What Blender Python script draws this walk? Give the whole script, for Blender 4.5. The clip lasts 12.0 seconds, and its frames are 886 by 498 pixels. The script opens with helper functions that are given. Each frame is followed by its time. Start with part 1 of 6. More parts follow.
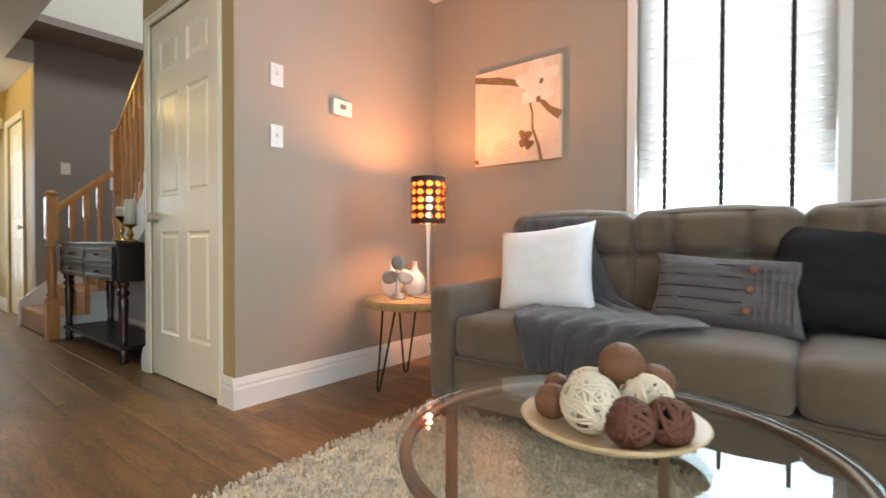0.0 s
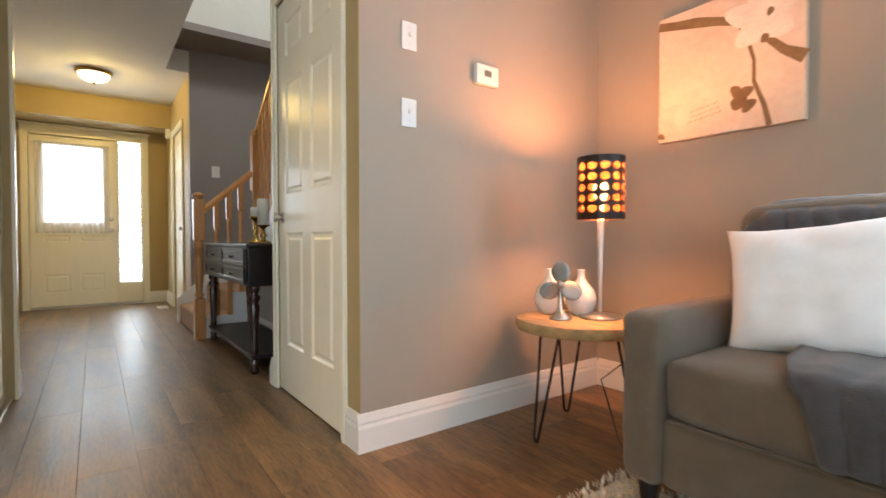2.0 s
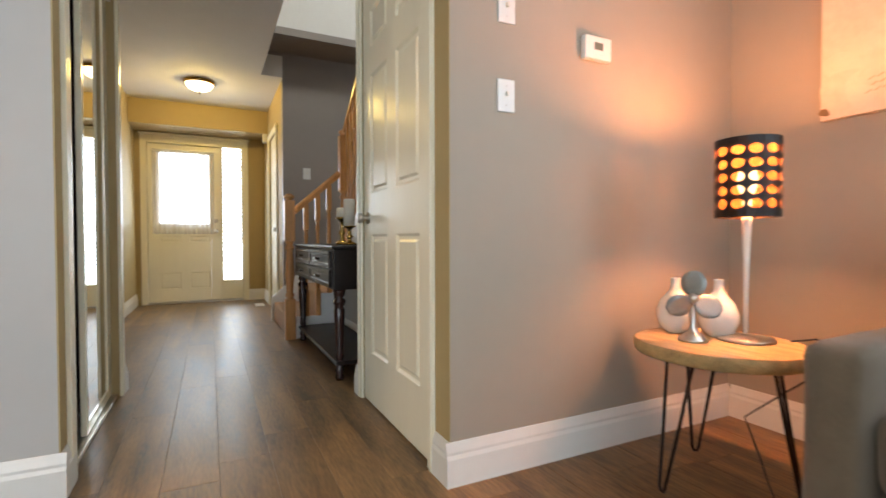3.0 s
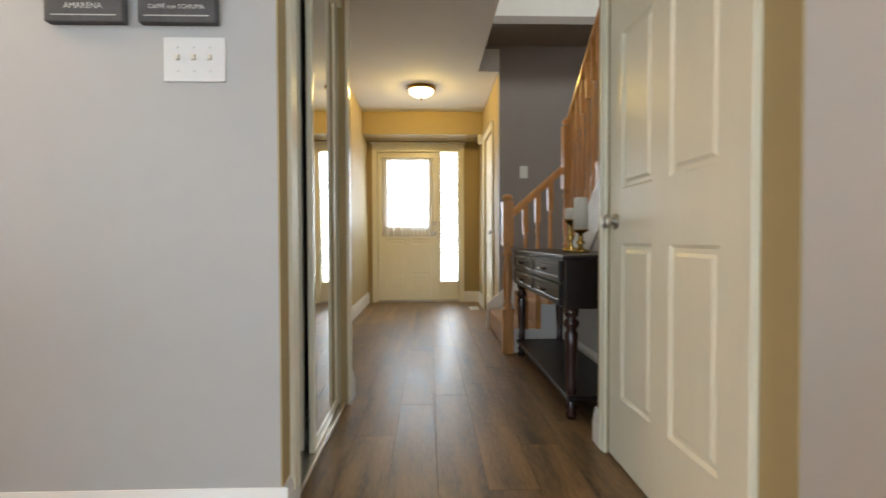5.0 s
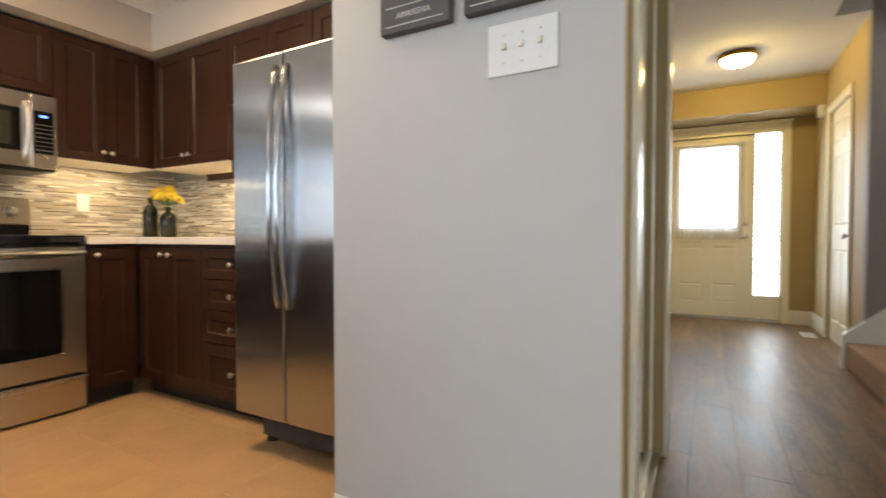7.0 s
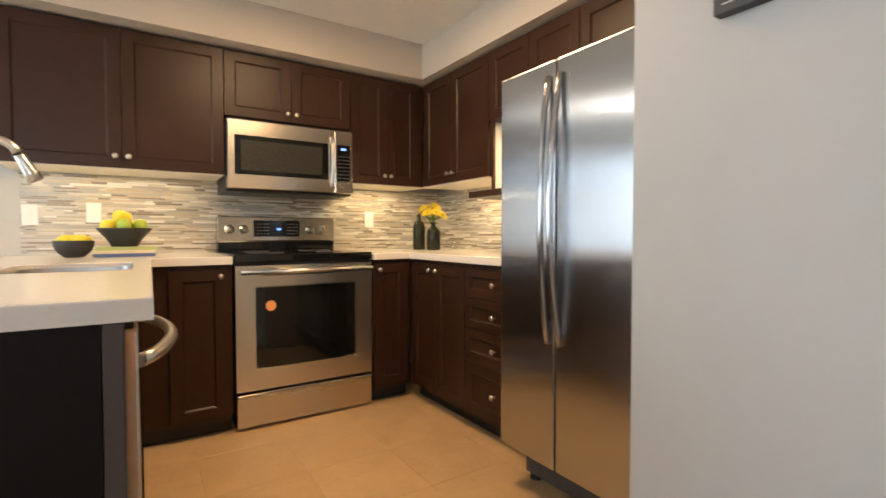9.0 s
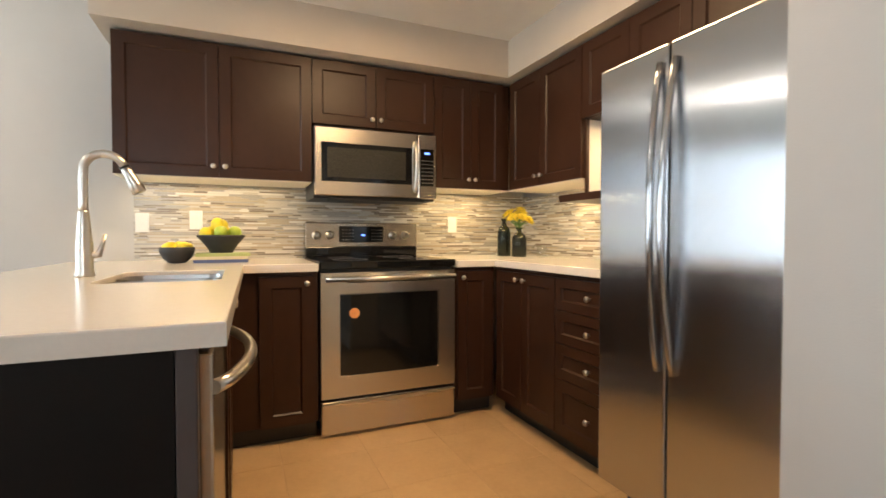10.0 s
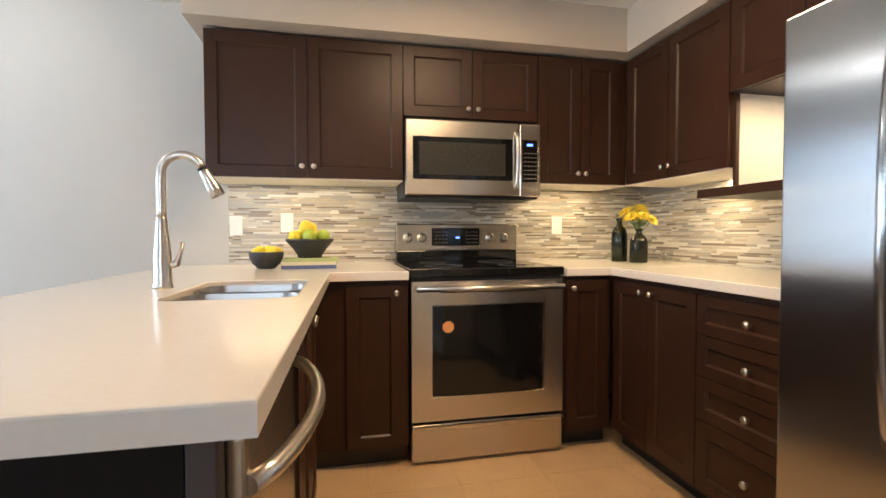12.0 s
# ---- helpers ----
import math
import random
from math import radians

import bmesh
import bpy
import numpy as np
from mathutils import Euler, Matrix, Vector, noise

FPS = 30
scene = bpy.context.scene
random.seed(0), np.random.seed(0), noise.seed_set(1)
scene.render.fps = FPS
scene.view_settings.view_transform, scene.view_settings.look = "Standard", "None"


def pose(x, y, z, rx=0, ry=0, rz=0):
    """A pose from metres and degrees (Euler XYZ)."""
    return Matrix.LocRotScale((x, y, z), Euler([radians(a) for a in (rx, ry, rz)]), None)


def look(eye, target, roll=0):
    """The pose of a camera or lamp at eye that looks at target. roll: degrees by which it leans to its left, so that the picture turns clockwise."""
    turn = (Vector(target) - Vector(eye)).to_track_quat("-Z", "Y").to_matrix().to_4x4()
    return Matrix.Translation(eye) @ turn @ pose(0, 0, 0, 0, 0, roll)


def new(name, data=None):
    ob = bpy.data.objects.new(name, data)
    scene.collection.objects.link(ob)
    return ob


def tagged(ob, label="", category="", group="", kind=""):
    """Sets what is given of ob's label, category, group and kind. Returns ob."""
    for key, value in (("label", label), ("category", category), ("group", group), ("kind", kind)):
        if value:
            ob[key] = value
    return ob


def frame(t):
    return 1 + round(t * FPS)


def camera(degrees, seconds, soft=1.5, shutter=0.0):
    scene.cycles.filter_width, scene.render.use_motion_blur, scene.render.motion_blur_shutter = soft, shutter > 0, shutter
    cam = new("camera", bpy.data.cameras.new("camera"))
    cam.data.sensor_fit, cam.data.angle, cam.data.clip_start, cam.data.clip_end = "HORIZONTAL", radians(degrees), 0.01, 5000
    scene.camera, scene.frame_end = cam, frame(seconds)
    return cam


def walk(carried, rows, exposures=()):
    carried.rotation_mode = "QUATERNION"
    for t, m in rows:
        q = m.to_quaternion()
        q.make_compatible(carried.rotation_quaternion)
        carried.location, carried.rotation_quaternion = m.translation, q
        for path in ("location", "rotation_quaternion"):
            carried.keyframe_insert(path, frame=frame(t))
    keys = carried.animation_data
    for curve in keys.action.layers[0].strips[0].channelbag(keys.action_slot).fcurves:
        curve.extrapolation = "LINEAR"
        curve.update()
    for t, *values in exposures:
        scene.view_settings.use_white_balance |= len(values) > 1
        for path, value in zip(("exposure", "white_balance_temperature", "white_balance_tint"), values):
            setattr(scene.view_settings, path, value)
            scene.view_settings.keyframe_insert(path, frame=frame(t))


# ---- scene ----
cam = camera(86.2, 12.0, shutter=0.5)
PATH = [
    (0, (0.87, 2.711, 0.808), (-0.38, 4.272, 0.78), 0.1),
    (0.5, (0.763, 2.789, 0.803), (-0.588, 4.263, 0.778), 0.2),
    (1, (0.617, 2.875, 0.81), (-0.823, 4.263, 0.779), 0.1),
    (1.5, (0.475, 2.957, 0.823), (-1.05, 4.25, 0.786), 0.0),
    (2, (0.335, 3.034, 0.83), (-1.276, 4.219, 0.791), -0.1),
    (2.5, (0.213, 3.095, 0.834), (-1.493, 4.139, 0.795), -0.1),
    (4.5, (-0.292, 3.169, 0.882), (-2.27, 3.461, 0.836), -0.3),
    (5, (-0.423, 3.128, 0.887), (-2.421, 3.187, 0.844), -0.2),
    (5.5, (-0.527, 3.073, 0.897), (-2.518, 2.893, 0.849), 0.0),
    (6, (-0.605, 2.996, 0.903), (-2.558, 2.568, 0.859), -0.2),
    (6.5, (-0.679, 2.926, 0.918), (-2.55, 2.222, 0.872), -0.1),
    (7, (-0.725, 2.85, 0.947), (-2.469, 1.872, 0.897), 0.0),
    (7.5, (-0.756, 2.783, 0.978), (-2.338, 1.561, 0.924), -0.1),
    (9.5, (-0.821, 2.498, 1.075), (-1.759, 0.732, 1.021), 0.0),
    (10, (-0.848, 2.434, 1.087), (-1.638, 0.597, 1.037), 0.0),
    (10.5, (-0.863, 2.374, 1.1), (-1.52, 0.485, 1.046), -0.1),
    (11, (-0.88, 2.275, 1.115), (-1.433, 0.354, 1.055), 0.0),
    (11.5, (-0.891, 2.192, 1.12), (-1.369, 0.251, 1.058), 0.0),
    (12, (-0.915, 2.104, 1.123), (-1.337, 0.15, 1.06), -0.1),
]
walk(cam, [(t, look(eye, target, roll)) for t, eye, target, roll in PATH],
     exposures=[(0, 0.08, 6500, 10), (2.5, 0.03, 6500, 10), (4.5, 0.0, 6500, 10), (7.5, 0.0, 6500, 10), (9.5, 0.0, 6800, 10), (10.5, 0.0, 6700, 10), (12, 0.0, 6150, 10)])

# ---------------------------------------------------------------- light
world = bpy.data.worlds.new("world")
scene.world = world
world.use_nodes = True
wn = world.node_tree.nodes
sky = wn.new("ShaderNodeTexSky")
sky.sky_type = "NISHITA"
sky.sun_disc = False
sky.sun_elevation = radians(48)
sky.sun_rotation = radians(70)
wn["Background"].inputs["Strength"].default_value = 0.15
world.node_tree.links.new(sky.outputs[0], wn["Background"].inputs["Color"])
sun = new("sun", bpy.data.lights.new("sun", "SUN"))
sun.data.energy, sun.data.angle, sun.data.color = 3.0, radians(0.5), (1, 0.95, 0.86)
sun.matrix_world = pose(0, 0, 8, 42, 0, 200)


def area_lamp(name, m, w, h, watts, colour):
    ob = new(name, bpy.data.lights.new(name, "AREA"))
    ob.data.shape, ob.data.size, ob.data.size_y = "RECTANGLE", w, h
    ob.data.energy, ob.data.color = watts, colour
    ob.matrix_world = m
    return ob


def bulb(name, at, watts, colour, radius=0.04):
    ob = new(name, bpy.data.lights.new(name, "POINT"))
    ob.data.energy, ob.data.color, ob.data.shadow_soft_size = watts, colour, radius
    ob.location = at
    return ob


DAY = (0.70, 0.86, 1.0)
area_lamp("daylight_living_window", look((0.5, 5.30, 1.6), (0.5, 3, 1.2)), 0.85, 1.3, 34, DAY)
area_lamp("daylight_patio_door", look((3.15, 0.6, 1.15), (0, 0.6, 1.1)), 2.2, 2.0, 84, DAY)
# from an unseen east window, added to brighten closet jambs and front door
area_lamp("added_east_daylight", look((3.16, 3.75, 1.5), (0, 3.6, 1.1)), 1.5, 1.15, 17, DAY)
area_lamp("daylight_rear_window", look((1.95, -0.865, 1.41), (1.95, 3, 1.41)), 1.5, 1.36, 9.0, DAY)
area_lamp("daylight_front_door", look((-6.93, 2.84, 1.45), (-3, 2.9, 0.4)), 0.6, 0.9, 8, DAY)
area_lamp("daylight_sidelight", look((-6.98, 3.41, 1.2), (-3, 3.1, 0.3)), 0.22, 1.7, 5, DAY)
area_lamp("daylight_upstairs_window", look((-2.55, 4.55, 4.2), (-4.9, 4.4, 1.7)), 0.9, 0.9, 46, (0.92, 0.97, 0.97))
# unseen lamp without a fixture, added for the kitchen's warm overhead light
area_lamp("unseen_kitchen_ceiling_light", look((-1.5, 0.75, 2.40), (-1.5, 0.75, 0)), 0.55, 0.55, 37, (1.0, 0.67, 0.37))
area_lamp("under_cabinet_light_back", look((-0.70, -0.70, 1.405), (-0.70, -0.72, 0)), 0.80, 0.05, 2.8, (1.0, 0.78, 0.48))
area_lamp("under_cabinet_light_corner", look((-2.35, -0.70, 1.405), (-2.35, -0.72, 0)), 0.50, 0.05, 2.9, (1.0, 0.76, 0.42))
area_lamp("under_cabinet_light_side", look((-2.82, -0.05, 1.405), (-2.84, -0.05, 0)), 0.05, 0.60, 5.6, (1.0, 0.76, 0.42))
area_lamp("niche_light", look((-2.82, 0.62, 1.735), (-2.86, 0.62, 0)), 0.05, 0.5, 8, (1.0, 0.72, 0.40))
bulb("table_lamp_bulb", (-0.912, 4.798, 1.142), 38, (1.0, 0.36, 0.13), 0.03)
bulb("table_lamp_bulb_low", (-0.912, 4.798, 0.975), 23, (1.0, 0.36, 0.13), 0.03)
bulb("hall_lamp_bulb", (-5.60, 3.05, 2.472), 25, (1.0, 0.68, 0.16), 0.03)
bulb("dining_lamp_bulb", (0.93, 0.0, 2.35), 16, (1.0, 0.94, 0.86), 0.06)

# ---------------------------------------------------------------- materials
def node(nt, kind, **sets):
    n = nt.nodes.new(kind)
    for k, v in sets.items():
        n.inputs[k.replace("_", " ")].default_value = v
    return n


def mat(name, col, rough=0.5, metal=0.0, var=0.12, scale=6.0, bump=0.0, bscale=80.0, stretch=(1, 1, 1),
        coat=0.0, aniso=0.0, turn=0.0, island=0.0, per_object=0.0, second=None, rvar=0.0, sheen=0.0, spec=0.5):
    """A surface with broad mottling, fine grain and relief. second: the other colour that the mottling mixes in."""
    m = bpy.data.materials.new(name)
    m.use_nodes = True
    nt = m.node_tree
    b = nt.nodes["Principled BSDF"]
    link = nt.links.new
    co = nt.nodes.new("ShaderNodeTexCoord")
    mp = nt.nodes.new("ShaderNodeMapping")
    mp.inputs["Scale"].default_value = stretch
    link(co.outputs["Object"], mp.inputs["Vector"])
    n1 = node(nt, "ShaderNodeTexNoise", Scale=scale, Detail=4.0)
    n2 = node(nt, "ShaderNodeTexNoise", Scale=scale * 9, Detail=3.0)
    if per_object:
        oi = nt.nodes.new("ShaderNodeObjectInfo")
        ad = nt.nodes.new("ShaderNodeVectorMath")
        ad.operation = "MULTIPLY_ADD"
        cx = nt.nodes.new("ShaderNodeCombineXYZ")
        for i in range(3):
            link(oi.outputs["Random"], cx.inputs[i])
        link(cx.outputs[0], ad.inputs[0])
        ad.inputs[1].default_value = (37, 53, 71)
        link(mp.outputs[0], ad.inputs[2])
        vec = ad.outputs[0]
    else:
        vec = mp.outputs[0]
    link(vec, n1.inputs["Vector"])
    link(vec, n2.inputs["Vector"])
    mixf = nt.nodes.new("ShaderNodeMath")
    mixf.operation = "MULTIPLY_ADD"
    link(n1.outputs["Fac"], mixf.inputs[0])
    mixf.inputs[1].default_value = 0.65
    half = nt.nodes.new("ShaderNodeMath")
    half.operation = "MULTIPLY"
    link(n2.outputs["Fac"], half.inputs[0])
    half.inputs[1].default_value = 0.35
    link(half.outputs[0], mixf.inputs[2])
    ramp = nt.nodes.new("ShaderNodeValToRGB")
    lo = [max(0, c * (1 - var)) for c in col]
    hi = [min(1, c * (1 + var)) for c in (second or col)]
    ramp.color_ramp.elements[0].position, ramp.color_ramp.elements[1].position = 0.3, 0.7
    ramp.color_ramp.elements[0].color, ramp.color_ramp.elements[1].color = (*lo, 1), (*hi, 1)
    link(mixf.outputs[0], ramp.inputs[0])
    out = ramp.outputs[0]
    if island or per_object:
        hsv = nt.nodes.new("ShaderNodeHueSaturation")
        rnd = nt.nodes.new("ShaderNodeMapRange")
        amp = island or per_object
        rnd.inputs["To Min"].default_value, rnd.inputs["To Max"].default_value = 1 - amp, 1 + amp
        if island:
            g = nt.nodes.new("ShaderNodeNewGeometry")
            link(g.outputs["Random Per Island"], rnd.inputs["Value"])
        else:
            link(oi.outputs["Random"], rnd.inputs["Value"])
        link(rnd.outputs[0], hsv.inputs["Value"])
        link(out, hsv.inputs["Color"])
        out = hsv.outputs[0]
    link(out, b.inputs["Base Color"])
    b.inputs["Metallic"].default_value = metal
    b.inputs["Roughness"].default_value = rough
    b.inputs["Coat Weight"].default_value = coat
    b.inputs["Coat Roughness"].default_value = 0.15
    b.inputs["Sheen Weight"].default_value = sheen
    b.inputs["Specular IOR Level"].default_value = spec
    if aniso:
        tg = nt.nodes.new("ShaderNodeTangent")
        tg.direction_type, tg.axis = "RADIAL", "Z"
        link(tg.outputs[0], b.inputs["Tangent"])
        b.inputs["Anisotropic"].default_value, b.inputs["Anisotropic Rotation"].default_value = aniso, turn
    if rvar:
        mr = nt.nodes.new("ShaderNodeMapRange")
        mr.inputs["To Min"].default_value, mr.inputs["To Max"].default_value = max(0.03, rough - rvar), rough + rvar
        link(mixf.outputs[0], mr.inputs["Value"])
        link(mr.outputs[0], b.inputs["Roughness"])
    if bump:
        nb = node(nt, "ShaderNodeTexNoise", Scale=bscale, Detail=3.0)
        link(vec, nb.inputs["Vector"])
        bp = nt.nodes.new("ShaderNodeBump")
        bp.inputs["Strength"].default_value, bp.inputs["Distance"].default_value = bump, 0.004
        link(nb.outputs["Fac"], bp.inputs["Height"])
        link(bp.outputs[0], b.inputs["Normal"])
    return m


def strip_mosaic(name):
    """Glazed and stone strips, each in one of five shades, with faint veining."""
    m = mat(name, (0.40, 0.36, 0.30), 0.24, var=0.1, scale=9, island=0.12)
    nt = m.node_tree
    hsv = next(n for n in nt.nodes if n.bl_idname == "ShaderNodeHueSaturation")
    geo = next(n for n in nt.nodes if n.bl_idname == "ShaderNodeNewGeometry")
    pick = nt.nodes.new("ShaderNodeValToRGB")
    pick.color_ramp.interpolation = "CONSTANT"
    shades = ((0.0, (0.58, 0.53, 0.44)), (0.28, (0.46, 0.39, 0.29)), (0.50, (0.36, 0.34, 0.305)), (0.70, (0.63, 0.60, 0.53)), (0.84, (0.22, 0.185, 0.145)))
    for i, (pos, col) in enumerate(shades):
        e = pick.color_ramp.elements[i] if i < 2 else pick.color_ramp.elements.new(pos)
        e.position, e.color = pos, (*col, 1)
    nt.links.new(geo.outputs["Random Per Island"], pick.inputs[0])
    nt.links.new(pick.outputs[0], hsv.inputs["Color"])
    return m


def glow(name, col, strength):
    m = bpy.data.materials.new(name)
    m.use_nodes = True
    b = m.node_tree.nodes["Principled BSDF"]
    b.inputs["Base Color"].default_value = (*col, 1)
    b.inputs["Emission Color"].default_value = (*col, 1)
    b.inputs["Emission Strength"].default_value = strength
    return m


def thin_glass(name, col):
    """A thin pane: clear, its gloss growing towards grazing views."""
    m = bpy.data.materials.new(name)
    m.use_nodes = True
    nt = m.node_tree
    a, b, f, pw, ma, mx = (nt.nodes.new("ShaderNode" + k) for k in ("BsdfTransparent", "BsdfGlossy", "LayerWeight", "Math", "Math", "MixShader"))
    a.inputs[0].default_value = (*col, 1)
    b.inputs["Roughness"].default_value = 0.01
    pw.operation, ma.operation = "POWER", "MULTIPLY_ADD"
    pw.inputs[1].default_value = 5.0
    ma.inputs[1].default_value, ma.inputs[2].default_value = 0.85, 0.045
    nt.links.new(f.outputs["Facing"], pw.inputs[0])
    nt.links.new(pw.outputs[0], ma.inputs[0])
    nt.links.new(ma.outputs[0], mx.inputs[0])
    nt.links.new(a.outputs[0], mx.inputs[1])
    nt.links.new(b.outputs[0], mx.inputs[2])
    nt.links.new(mx.outputs[0], nt.nodes["Material Output"].inputs[0])
    return m


